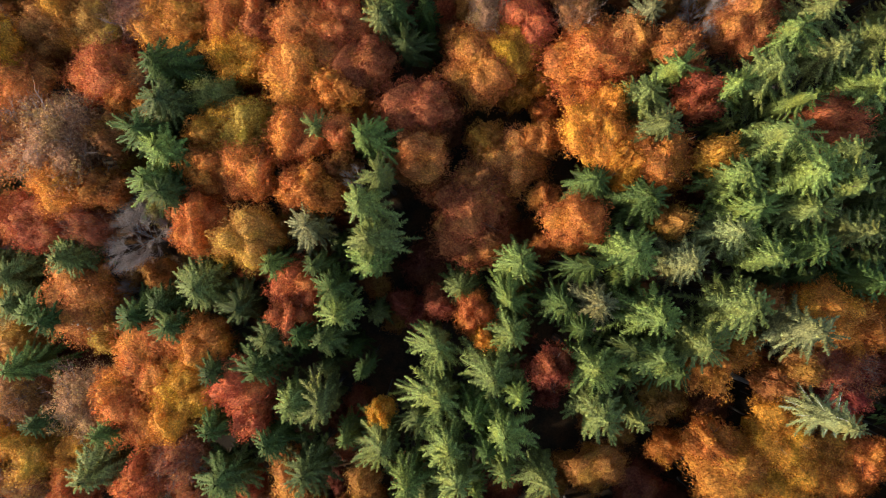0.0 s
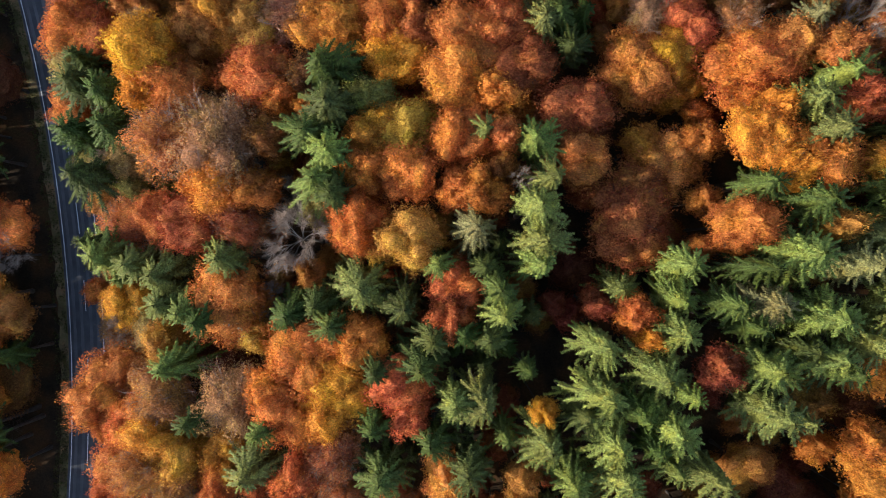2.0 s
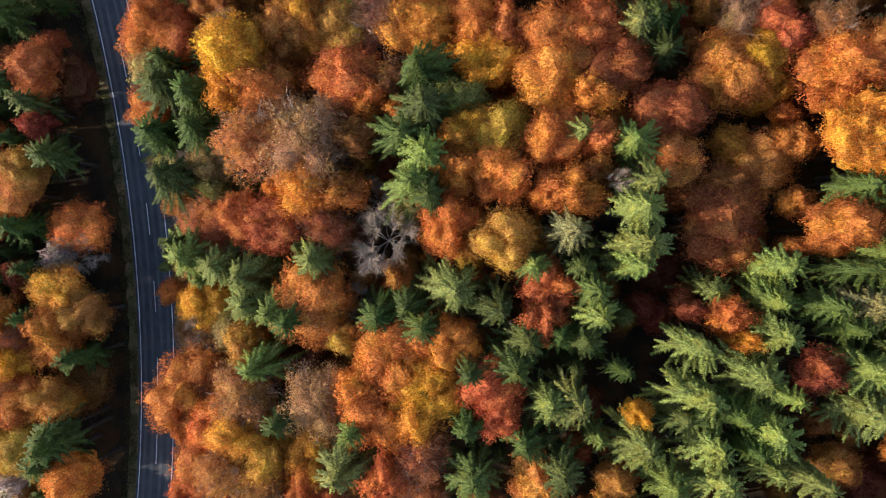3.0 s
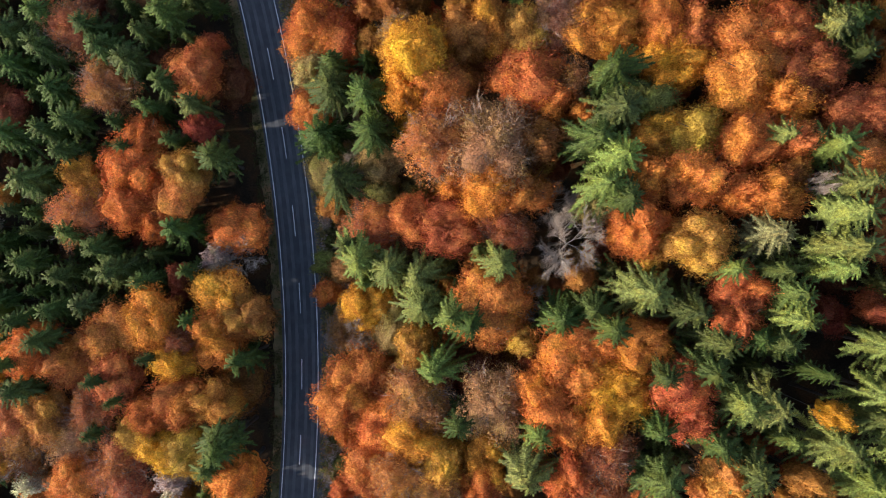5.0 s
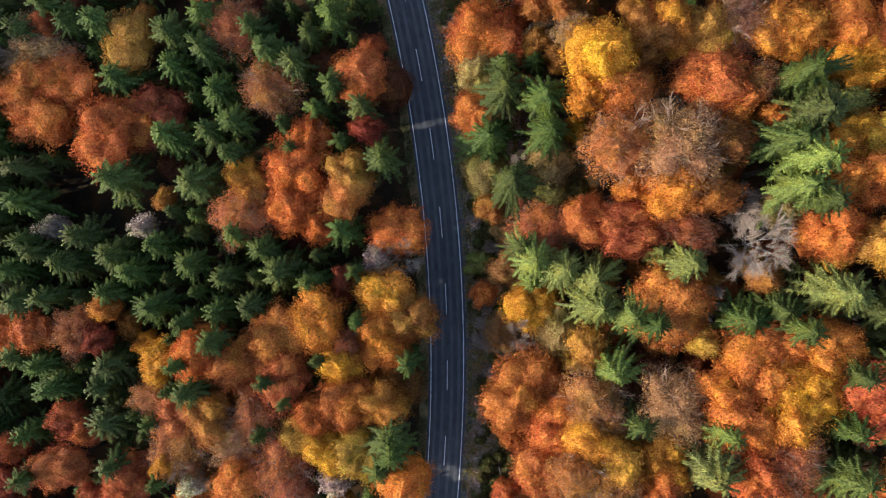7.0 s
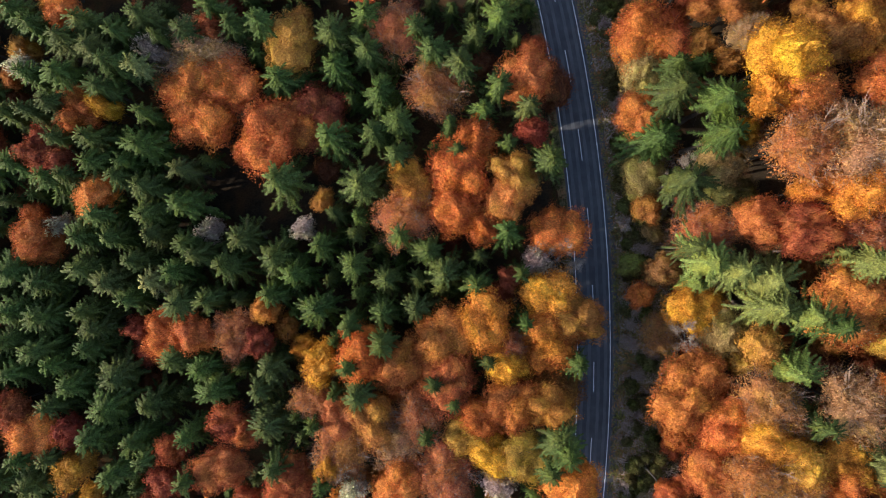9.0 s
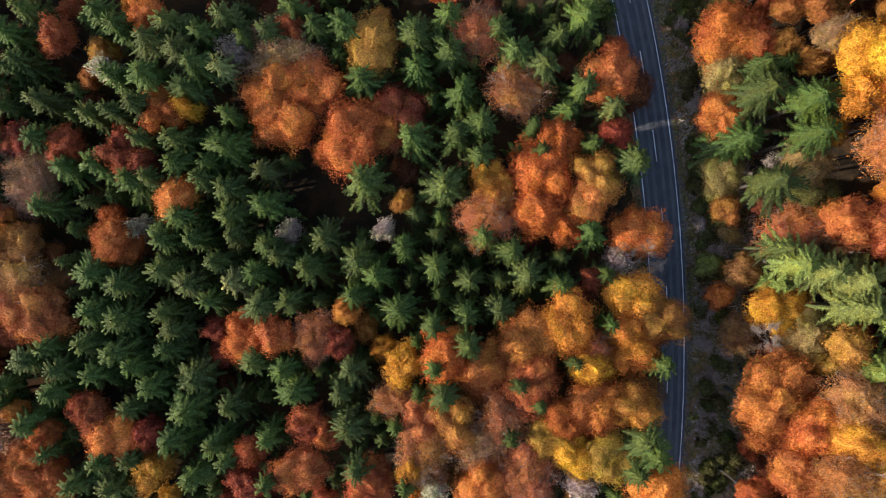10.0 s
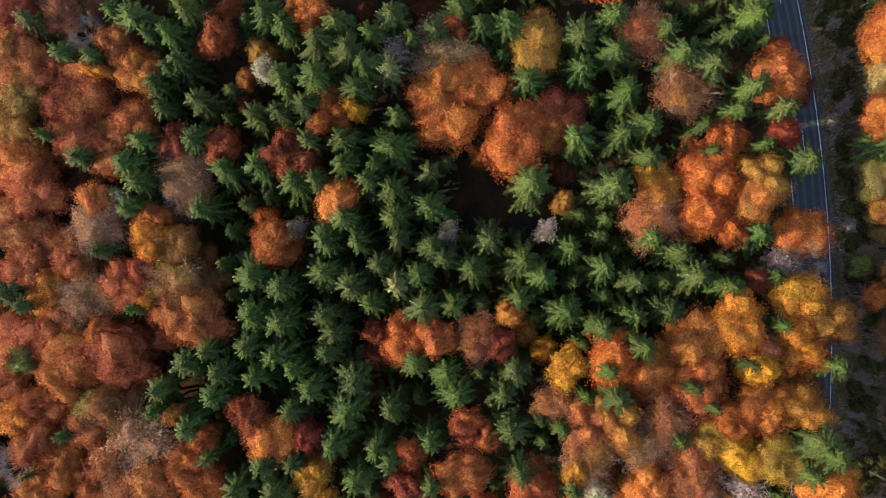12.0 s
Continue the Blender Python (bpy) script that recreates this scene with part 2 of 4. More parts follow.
def branching(wood, rng, start, direction, length, radius, level, ends, spread=0.55):
    """One limb that divides into smaller ones; its ends are noted."""
    mid = start + direction * length * 0.5 + rng.normal(size=3) * length * 0.06
    end = start + direction * length + rng.normal(size=3) * length * 0.07
    if level > 0:
        wood.limb([tuple(start), tuple(mid), tuple(end)], [radius, radius * 0.75, radius * 0.5], 3)
    else:
        wood.limb([tuple(start), tuple(end)], [radius, radius * 0.2], 3)
        ends.append((end, direction))
        return
    for k in range(4):
        nd = direction + rng.normal(size=3) * spread + np.array([0, 0, 0.12])
        nd /= np.linalg.norm(nd)
        branching(wood, rng, mid + (end - mid) * rng.uniform(0.0, 1.0), nd, length * rng.uniform(0.50, 0.72), radius * 0.55, level - 1, ends, spread)


def lobes(seed, low=0.52):
    """How far an uneven crown reaches in each direction: broad lobes and small tufts."""
    o = seed * 3.7
    a, b, c = Vector((o, 0, 0)), Vector((0, o, 0)), Vector((0, 0, o))
    return lambda q: 1 + low * noise.noise(q * 1.3 + a) + 0.30 * noise.noise(q * 2.9 + b) + 0.19 * noise.noise(q * 8.0 + c) + 0.10 * noise.noise(q * 17.0 + c)


def dome(rng, n, radius, deep, mid, shell, seed):
    """Places over an uneven dome, with the way that each place faces."""
    d = unit(rng, int(n * 1.7))
    d = d[d[:, 2] > -0.28][:n]
    swell = lobes(seed)
    places, ways = [], []
    for q in d:
        q = Vector(q)
        u = q.orthogonal().normalized()
        w = q.cross(u)
        f = swell(q)
        tilt = u * (swell(q + u * 0.06) - f) + w * (swell(q + w * 0.06) - f)
        places.append(f)
        ways.append((q - tilt * (0.5 / (0.06 * max(f, 0.4)))).normalized())
    lump = np.array(places)
    depth = 1 - shell * rng.random(len(d)) ** 1.6
    return mid + d * np.array([radius, radius, deep]) * (0.95 * lump * depth)[:, None], np.array([tuple(w) for w in ways])


def leaf_mass(radius, deep, mid, seed, fill):
    """The closed inner mass of leaves of a crown."""
    swell = lobes(seed)
    v, f, cols, rows = [], [], 30, 15
    for j in range(rows + 1):
        el = math.pi / 2 - math.pi * 0.68 * j / rows
        for i in range(cols):
            az = math.tau * i / cols
            q = Vector((math.cos(az) * math.cos(el), math.sin(az) * math.cos(el), math.sin(el)))
            k = 0.95 * swell(q) * fill
            v.append((mid[0] + q.x * radius * k, mid[1] + q.y * radius * k, mid[2] + q.z * deep * k))
    for j in range(rows):
        for i in range(cols):
            a, b = j * cols + i, j * cols + (i + 1) % cols
            f.append((a, a + cols, b + cols, b))
    f.append(tuple(rows * cols + i for i in range(cols))[::-1])
    return v, f


def broadleaf_kind(seed, height, radius, leaves, size, flat=0.85, shell=0.27, twigs=0, levels=1, core=0.80, wood_material=None):
    """A broadleaved tree: forked limbs under an uneven domed crown of leaf sprays."""
    rng = np.random.default_rng(seed)
    deep = radius * flat
    mid = np.array([0, 0, height - deep])
    pos, d = dome(rng, leaves, radius, deep, mid, shell, seed)
    sizes = size * rng.uniform(0.6, 1.5, len(pos))[:, None]
    n = len(pos)
    tan = d * 0.75 + unit(rng, n) * 0.75
    tan /= np.linalg.norm(tan, axis=1)[:, None]
    bit = np.cross(tan, d + unit(rng, n) * 0.6)
    bit /= np.linalg.norm(bit, axis=1)[:, None] + 1e-6
    crown = slivers("leaves", pos + tan * sizes * 0.5, tan * sizes, bit * sizes * 0.50, LEAF, d * 0.7 + np.array([0, 0, 0.25]) + unit(rng, n) * 0.38)
    if core:
        crown = joined(crown, *leaf_mass(radius, deep, mid, seed, core), LEAF)
    wood = Wood()
    fork = np.array([0, 0, height - deep * 1.55])
    ends = []
    for k in range(8):
        az = k * math.tau / 8 + rng.normal() * 0.3
        dr = np.array([math.cos(az) * 0.75, math.sin(az) * 0.75, rng.uniform(0.5, 1.3)])
        dr /= np.linalg.norm(dr)
        branching(wood, rng, fork + np.array([0, 0, rng.uniform(-0.6, 1.0)]), dr, radius * (0.70 if levels < 2 else 0.80), (0.007 if levels < 2 else 0.0042) * height, levels, ends, 0.42)
    twig_mesh = None
    if twigs:
        tp, td = dome(rng, twigs, radius, deep, mid, 0.40, seed)
        tv = td * 1.1 + unit(rng, len(tp)) * 0.45 + np.array([0, 0, 0.15])
        tv /= np.linalg.norm(tv, axis=1)[:, None]
        tb = np.cross(tv, unit(rng, len(tp)))
        tb /= np.linalg.norm(tb, axis=1)[:, None]
        q = rng.uniform(0.3, 0.8, len(tp))[:, None]
        twig_mesh = slivers("twigs", tp, tv * q, tb * 0.014, TWIG_WARM)
    return (trunk_mesh(height, 0.015 * height + 0.06, rng, BARK, 0.72), wood.mesh("limbs", wood_material or BARK), crown, height, radius, twig_mesh)


def bare_kind(seed, height, radius):
    """A leafless tree: pale limbs that fan out and divide into a haze of fine twigs."""
    rng = np.random.default_rng(seed)
    wood = Wood()
    fork = np.array([0, 0, height - radius * 1.45])
    ends = []
    for k in range(9):
        az = k * math.tau / 9 + rng.normal() * 0.3
        dr = np.array([math.cos(az) * 0.8, math.sin(az) * 0.8, rng.uniform(0.3, 1.3)])
        dr /= np.linalg.norm(dr)
        branching(wood, rng, fork + np.array([0, 0, rng.uniform(-1.0, 0.6)]), dr, radius * rng.uniform(0.55, 0.75), 0.048, 3, ends, 0.40)
    c, t, b = [], [], []
    for end, dr in ends:
        for k in range(13):
            v = dr + rng.normal(size=3) * 0.26 + np.array([0, 0, 0.05])
            v /= np.linalg.norm(v)
            w = np.cross(v, rng.normal(size=3))
            w /= np.linalg.norm(w)
            q = rng.uniform(0.3, 0.75)
            c.append(end - dr * rng.uniform(0, 1.1) + v * q)
            t.append(v * q)
            b.append(w * 0.011)
    return (trunk_mesh(height, 0.013 * height + 0.05, rng, BARK, 0.66), wood.mesh("limbs", PALE_WOOD), None, height, radius, slivers("twigs", c, t, b, TWIG))


def brush_kind(seed):
    """A low leafless bush: a tangle of thin mauve-grey stems."""
    rng = np.random.default_rng(seed)
    wood = Wood()
    for k in range(14):
        az, q = rng.uniform(0, math.tau), rng.uniform(0.5, 1.1)
        wood.limb([(0, 0, 0), (math.cos(az) * q * 0.5, math.sin(az) * q * 0.5, 1.1), (math.cos(az) * q, math.sin(az) * q, rng.uniform(1.2, 1.9))], [0.03, 0.02, 0.006], 3)
    tp, td = dome(rng, 800, 1.3, 1.1, np.array([0, 0, 0.9]), 0.6, seed)
    tv = td + unit(rng, len(tp)) * 0.8
    tv /= np.linalg.norm(tv, axis=1)[:, None]
    tb = np.cross(tv, unit(rng, len(tp)))
    tb /= np.linalg.norm(tb, axis=1)[:, None]
    return (wood.mesh("stems", BRUSH), wood.mesh("stems", BRUSH), None, 2.0, 1.3, slivers("twigs", tp, tv * rng.uniform(0.15, 0.4, len(tp))[:, None], tb * 0.022, BRUSH))


def first_of(name, kind):
    """A kind's parts under one Empty, to be copied."""
    trunk, limbs, crown, h, r = kind[:5]
    root = new(name)
    child("trunk", trunk, root)
    tagged(child("framework", limbs, root), kind="stuff")
    if crown:
        child("crown", crown, root)
    if len(kind) > 5 and kind[5]:
        tagged(child("twig_spray", kind[5], root, "fine bare twigs"), kind="stuff")
    return root, h, r


KINDS = {
    "tall_spruce": [first_of("spruce_tree", spruce_kind(10 + i, 25, 3.4, 7.6 + 0.7 * i, 0.62, 0.165, 0.52, 0.95)) for i in range(5)],
    "young_spruce": [first_of("fir_tree", spruce_kind(30 + i, 14, 2.6, 6.4 + i * 0.6, 0.54, 0.155, 0.60, 0.92, 6)) for i in range(5)],
    "broadleaf": [first_of("broadleaf_tree", broadleaf_kind(50 + i, 17, 4.2, 9500, 0.102, (0.72, 0.8, 0.9, 0.98)[i % 4])) for i in range(8)],
    "small_broadleaf": [first_of("broadleaf_tree", broadleaf_kind(60 + i, 12, 2.7, 4600, 0.098, (0.8, 0.95, 1.1)[i % 3], core=0.80)) for i in range(6)],
    "thin": [first_of("broadleaf_tree", broadleaf_kind(70 + i, 17, 4.2, 8500, 0.098, 0.75 + 0.07 * i, 0.30, 1300, 2, 0.70, TWIG_WARM)) for i in range(4)],
    "green_bush": [first_of("bush", broadleaf_kind(100 + i, 2.0, 1.3, 900, 0.13, 0.8, core=0.8)) for i in range(2)],
    "bare_bush": [first_of("bush", brush_kind(110 + i)) for i in range(2)],
    "bare": [first_of("bare_tree", bare_kind(80 + i, 17, 4.4)) for i in range(3)],
    "shrub": [first_of("pale_shrub", broadleaf_kind(90 + i, 7, 2.4, 1500, 0.15, 1.0, core=0.7)) for i in range(2)],
}
PROTOTYPES = [k[0] for ks in KINDS.values() for k in ks]

# leaf colours by letter; two letters are a mixture; k is russet with shade painted in
COLOURS = {
    "f": (0.45, 0.113, 0.030), "o": (0.52, 0.164, 0.040), "r": (0.43, 0.108, 0.042), "d": (0.26, 0.055, 0.031), "g": (0.52, 0.225, 0.030), "b": (0.35, 0.145, 0.038),
    "p": (0.39, 0.165, 0.060), "k": (0.155, 0.045, 0.022), "q": (0.31, 0.225, 0.075), "l": (0.142, 0.142, 0.050), "y": (0.116, 0.137, 0.032),
    "s": (0.046, 0.066, 0.014), "v": (0.19, 0.17, 0.05), "u": (0.13, 0.12, 0.040), "m": (0.2, 0.16, 0.16), "n": (0.36, 0.21, 0.125), "w": (0.46, 0.38, 0.29),
}
WORDS = {
    "f": "fiery red-orange", "o": "orange", "r": "rust-red", "d": "deep red", "g": "golden yellow", "b": "ochre brown", "p": "pinkish brown", "k": "shade-darkened russet",
    "q": "pale yellow-green", "l": "pale grey-green", "y": "yellow-green", "s": "dark green", "v": "olive green", "n": "leafless grey", "w": "silvery white",
}


def ground_z(x, y):
    """Height of the forest floor: it rises east of the road and falls away gently west of it."""
    z = 0.045 * max(-120.0, min(120.0, y))
    if x > -72:
        s = min(1.0, (x + 72) / 66)
        z += 10.5 * (3 * s * s - 2 * s * s * s)
        if x > 15:
            z -= 0.07 * (min(x, 120) - 15)
    elif x < -90:
        z -= 0.045 * min(60.0, -90 - x)
    return z


tree_rng = random.Random(5)


def plant(code, x, y, height, radius):
    """One tree of the colours in code, with its foot on the ground."""
    first = code[0]
    if first in "syl":
        kind, cat = ("tall_spruce" if height > 18.5 else "young_spruce"), "spruce tree"
        size = "tall" if height > 18.5 else "young"
        label = f"{size} {WORDS[first]} {'spruce with drooping' if size == 'tall' else 'fir with upturned'} needled boughs"
        cat = "spruce tree" if size == "tall" else "fir tree"
    elif code in ("n", "nw"):
        kind, cat, label = "bare", "bare tree", "leafless grey tree with fine bare twigs"
    elif first == "u":
        kind, cat, label = "green_bush", "bush", "low dark green bush on the road verge"
    elif first == "m":
        kind, cat, label = "bare_bush", "bush", "leafless mauve-grey bush on the road verge"
    elif first == "w":
        kind, cat, label = "shrub", "shrub", "small silvery white feathery tree between spruces"
    elif "n" in code or first == "p":
        kind, cat, label = "thin", "broadleaf tree", f"thin-leaved {WORDS['p' if first == 'n' else first]} autumn tree showing its branches"
    else:
        kind, cat = "broadleaf", "broadleaf tree"
        label = f"{WORDS[first]} autumn tree with a dense domed crown"
        if len(code) > 1:
            label = f"{WORDS[first]} and {WORDS[code[1]]} autumn tree with a domed crown"
    if kind == "broadleaf" and radius < 3.3:
        kind = "small_broadleaf"
    proto, h0, r0 = tree_rng.choice(KINDS[kind])
    k = radius / r0 * (1.08 if "broadleaf" in kind or kind == "thin" else 1.2 if kind == "tall_spruce" else 1.06)
    wide = tree_rng.uniform(0.88, 1.14)
    m = Matrix.Translation((x, y, ground_z(x, y) - 0.1)) @ Matrix.Rotation(tree_rng.uniform(0, math.tau), 4, "Z") @ Matrix.Diagonal((k * wide, k / wide, height / h0, 1))
    tree = copy_thing(proto, m)
    if "broadleaf" in kind or kind == "thin":
        tree.name = {"g": "maple_tree", "q": "maple_tree", "b": "maple_tree", "v": "maple_tree", "r": "cherry_tree", "d": "cherry_tree", "k": "cherry_tree"}.get(first, "beech_tree")
    a, b = COLOURS[first], COLOURS[code[-1]]
    f, g = tree_rng.uniform(0.85, 1.15), tree_rng.uniform(0.84, 1.12)
    p = 0.82 if first in "syl" else 0.6
    q = 1 - p
    for part in tree.children:
        part.color = ((p * a[0] + q * b[0]) * f, (p * a[1] + q * b[1]) * f * g, (p * a[2] + q * b[2]) * f, 1)
    return tagged(tree, label, cat, "forest trees")


PLANTED = []


def stand(code, places):
    for x, y, height, radius in places:
        plant(code, x, y, height, radius)
        PLANTED.append((x, y, radius, code, height))


# ---- ground: one sheet to the horizon ----
def steps(near0, near1, step, far):
    a = np.arange(near0, near1 + step, step)
    grow = np.cumsum(step * 1.5 ** np.arange(1, 18))
    grow = grow[grow < far]
    return np.concatenate([near0 - grow[::-1], a, near1 + grow])


gx, gy = steps(-250, 110, 2.5, 3000), steps(-80, 80, 2.5, 3000)
gv = [(x, y, ground_z(x, y) + (0.35 * (noise.noise(Vector((x * 0.15, y * 0.15, 0)))) if abs(x + 80) > 14 else 0.0)) for y in gy for x in gx]
gf = [(j * len(gx) + i, j * len(gx) + i + 1, (j + 1) * len(gx) + i + 1, (j + 1) * len(gx) + i) for j in range(len(gy) - 1) for i in range(len(gx) - 1)]
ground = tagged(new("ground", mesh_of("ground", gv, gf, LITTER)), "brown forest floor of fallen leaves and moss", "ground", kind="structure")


# ---- road ----
def road_x(y):
    q = max(-70.0, min(70.0, y))
    x = -79.48 - 0.0739 * q - 0.00191 * q * q
    return x + (y - q) * (-0.0739 - 0.00382 * q)


def strip(name, x0, x1, y0, y1, lift, material, step=1.0, ragged=0.0):
    """A band along the road between two offsets from its middle."""
    n = max(1, int(math.ceil((y1 - y0) / step)))
    v, f = [], []
    for i in range(n + 1):
        y = y0 + (y1 - y0) * i / n
        slope = (road_x(y + 0.5) - road_x(y - 0.5))
        k = math.sqrt(1 + slope * slope)
        w0, w1 = (ragged * noise.noise(Vector((y * 0.6, s, 3))) for s in (1, 7))
        for off in (x0 + w0, x1 + w1):
            x = road_x(y) + off * k
            v.append((x, y, max(0.045 * y, ground_z(x, y)) + lift))
    for i in range(n):
        f.append((2 * i, 2 * i + 1, 2 * i + 3, 2 * i + 2))
    return mesh_of(name, v, f, material)


tagged(new("verge_west", strip("verge_west", -4.6, -2.9, -110, 110, 0.03, VERGE, 1.0, 0.5)), "dark grass verge with fallen leaves along the road", "verge", kind="structure")
tagged(new("verge_east", strip("verge_east", 2.9, 7.6, -110, 110, 0.03, VERGE, 1.0, 0.3)), "brown leaf-strewn grass verge beside the road", "verge", kind="structure")
tagged(new("forest_edge", strip("forest_edge", 7.5, 13.0, -110, 110, 0.05, VERGE, 1.0, 0.9)), "grass and fallen leaves at the edge of the forest", "forest edge", kind="structure")
tagged(new("road_shoulder", strip("road_shoulder", 2.9, 4.1, -110, 110, 0.045, GRIT, 0.7, 0.35)), "grey gritty shoulder beside the white edge line", "shoulder", kind="structure")
road = tagged(new("road", strip("road", -3.15, 3.15, -110, 110, 0.06, ASPHALT, 1.0, 0.06)), "dark blue-grey asphalt road curving through the forest", "road", kind="structure")
for off in (-1.95, -0.75, 0.75, 1.95):
    child("wheel_track", strip("wheel_track", off - 0.26, off + 0.26, -110, 110, 0.066, TRACK, 1.0, 0.14), road, "paler worn wheel track")
for off in (-2.72, 2.72):
    child("edge_line", strip("edge_line", off - 0.065, off + 0.065, -110, 110, 0.072, PAINT, 1.0, 0.03), road, "white painted edge line")
for i in range(-8, 9):
    y = 5.05 + 12.82 * i
    child("centre_dash", strip("centre_dash", -0.06, 0.06, y - 2.55, y + 2.55, 0.072, PAINT, 0.65, 0.015), road, "white painted centre dash")

# ---- the forest, stand by stand: x, y, height, crown radius ----
stand("s", [
    (49.2, -3.8, 27.6, 3.2), (40.7, 0.1, 29.5, 3.4), (25.7, -13.5, 28.3, 2.3), (20.7, -11.0, 27.9, 2.2), (16.1, -1.8, 27.3, 2.2), (15.4, -8.7, 26.6, 2.2), (13.6, -6.3, 25.9, 2.5), (4.9, -23.0, 25.3, 2.2), (-4.4, 24.5, 19.0, 2.4), (-5.7, 28.7, 18.9, 2.7), (-9.4, -14.4, 22.5, 1.4), (-17.1, -10.1, 21.9, 2.4), (-21.1, -23.5, 21.9, 3.2), (-24.1, -7.1, 22.8, 2.9), (-27.8, -15.1, 23.0, 2.9), (-28.2, -22.2, 22.4, 2.9), (-32.8, 6.7, 24.9, 3.1), (-34.5, 22.7, 23.3, 3.9), (-35.8, -7.3, 20.5, 3.2), (-39.6, -8.6, 20.5, 3.7), (-51.5, -9.4, 22.5, 3.0)])
stand("s", [
    (-53.1, -22.9, 22.8, 2.8), (-64.9, 16.7, 21.1, 3.2), (-65.6, 21.4, 20.9, 3.9), (-68.6, 1.0, 20.1, 2.0), (-70.0, 10.4, 19.9, 3.5), (-70.8, 27.0, 17.2, 3.2), (-70.8, 23.2, 18.6, 3.6), (-72.8, 16.9, 16.5, 4.3), (-84.5, -15.7, 17.8, 2.9), (-86.5, -27.9, 21.1, 3.2), (-88.3, 13.7, 15.9, 3.6), (-92.0, -10.0, 16.8, 2.3), (-92.5, -2.8, 15.0, 2.5), (-94.5, 16.0, 15.8, 2.3), (-94.6, 3.5, 14.7, 3.5), (-95.7, 24.4, 15.5, 3.3), (-97.3, -15.3, 19.0, 1.4), (-98.0, 21.0, 15.4, 2.6), (-99.0, -4.4, 16.4, 3.0), (-99.2, 31.9, 15.1, 2.4), (-101.4, 27.9, 15.0, 3.7)])
stand("s", [
    (-101.7, 15.3, 15.3, 2.1), (-102.3, -21.5, 18.7, 1.4), (-102.9, 18.9, 15.2, 2.0), (-105.2, -18.7, 18.8, 1.8), (-105.5, 29.8, 14.5, 3.9), (-106.0, 0.5, 15.7, 3.0), (-106.4, -26.8, 17.1, 2.5), (-107.9, 33.1, 14.2, 3.3), (-107.9, -7.9, 16.2, 3.8), (-110.4, 19.3, 14.8, 3.3), (-110.7, 14.5, 15.9, 3.0), (-112.5, -12.7, 20.1, 2.4), (-112.7, -8.7, 16.4, 3.3), (-113.3, 24.3, 13.5, 3.6), (-114.1, 18.0, 14.9, 3.0), (-115.2, 30.2, 13.7, 3.9), (-116.1, -20.0, 20.2, 2.7), (-117.5, -10.3, 17.5, 3.0), (-120.0, 28.0, 13.6, 3.4), (-120.2, 32.6, 14.1, 3.7), (-121.8, -34.2, 17.3, 2.5), (-122.0, 1.3, 16.0, 3.0)])
stand("s", [
    (-122.5, -8.0, 16.3, 3.7), (-123.2, -25.5, 16.5, 2.2), (-126.0, -3.0, 15.7, 3.4), (-128.2, 26.0, 14.5, 4.1), (-128.8, -0.4, 15.8, 3.8), (-129.2, -32.1, 16.3, 3.6), (-129.5, -5.9, 15.9, 3.4), (-129.9, -16.9, 14.9, 3.9), (-130.6, -25.9, 15.0, 4.7), (-131.1, 34.2, 14.7, 3.8), (-131.6, -20.4, 14.7, 3.5), (-133.7, 2.5, 16.0, 3.4), (-135.1, 33.8, 15.2, 3.0), (-136.4, -1.7, 15.9, 3.4), (-138.0, 36.3, 15.5, 3.3), (-138.4, -20.7, 15.9, 3.4), (-139.0, -6.8, 15.9, 3.4), (-140.0, -17.0, 16.0, 3.4), (-140.6, 0.0, 15.8, 3.2), (-141.6, 32.4, 16.3, 3.3), (-142.2, 1.7, 15.7, 2.9)])
stand("s", [
    (-142.5, -34.0, 16.8, 3.1), (-142.9, 7.6, 15.7, 3.7), (-143.6, -7.3, 15.8, 3.8), (-144.1, -2.5, 16.0, 3.4), (-145.0, 31.4, 17.0, 2.1), (-147.2, 20.5, 17.6, 2.6), (-147.3, 3.0, 16.0, 3.0), (-147.9, 15.9, 17.3, 4.4), (-148.1, 10.1, 16.5, 3.7), (-148.6, -23.1, 14.8, 3.5), (-148.7, -30.9, 16.5, 3.1), (-150.1, -1.0, 16.0, 3.2), (-150.4, 13.6, 17.5, 2.6), (-150.7, -28.4, 16.1, 3.4), (-150.9, 31.9, 18.0, 3.3), (-151.4, -6.9, 15.1, 3.1), (-151.6, 11.5, 17.2, 3.3), (-152.1, 27.6, 18.6, 2.9), (-152.9, 23.9, 18.7, 2.8), (-153.3, 2.5, 16.0, 3.0), (-153.8, -33.3, 16.9, 3.4)])
stand("s", [
    (-154.2, -19.0, 13.7, 4.0), (-154.9, 16.9, 18.4, 3.6), (-155.1, 13.6, 17.9, 3.3), (-155.2, -23.7, 14.9, 4.4), (-157.1, -11.3, 14.3, 3.3), (-157.1, -27.7, 16.4, 4.3), (-158.1, 2.6, 15.6, 3.8), (-158.3, -14.4, 14.1, 3.3), (-158.5, 31.2, 18.6, 2.9), (-158.5, -8.8, 14.8, 3.1), (-158.6, 26.0, 19.1, 3.2), (-159.2, 11.5, 17.1, 3.0), (-159.8, 16.8, 18.4, 2.9), (-160.2, 21.9, 18.7, 2.8), (-160.7, -20.0, 14.8, 3.5), (-162.6, 11.6, 16.4, 3.2), (-163.0, -30.7, 16.8, 3.1), (-163.2, 33.2, 17.9, 3.3), (-163.3, -16.8, 15.0, 3.1), (-163.5, -23.2, 15.8, 3.1), (-164.0, 20.9, 18.2, 2.9), (-164.9, -4.3, 14.9, 3.9)])
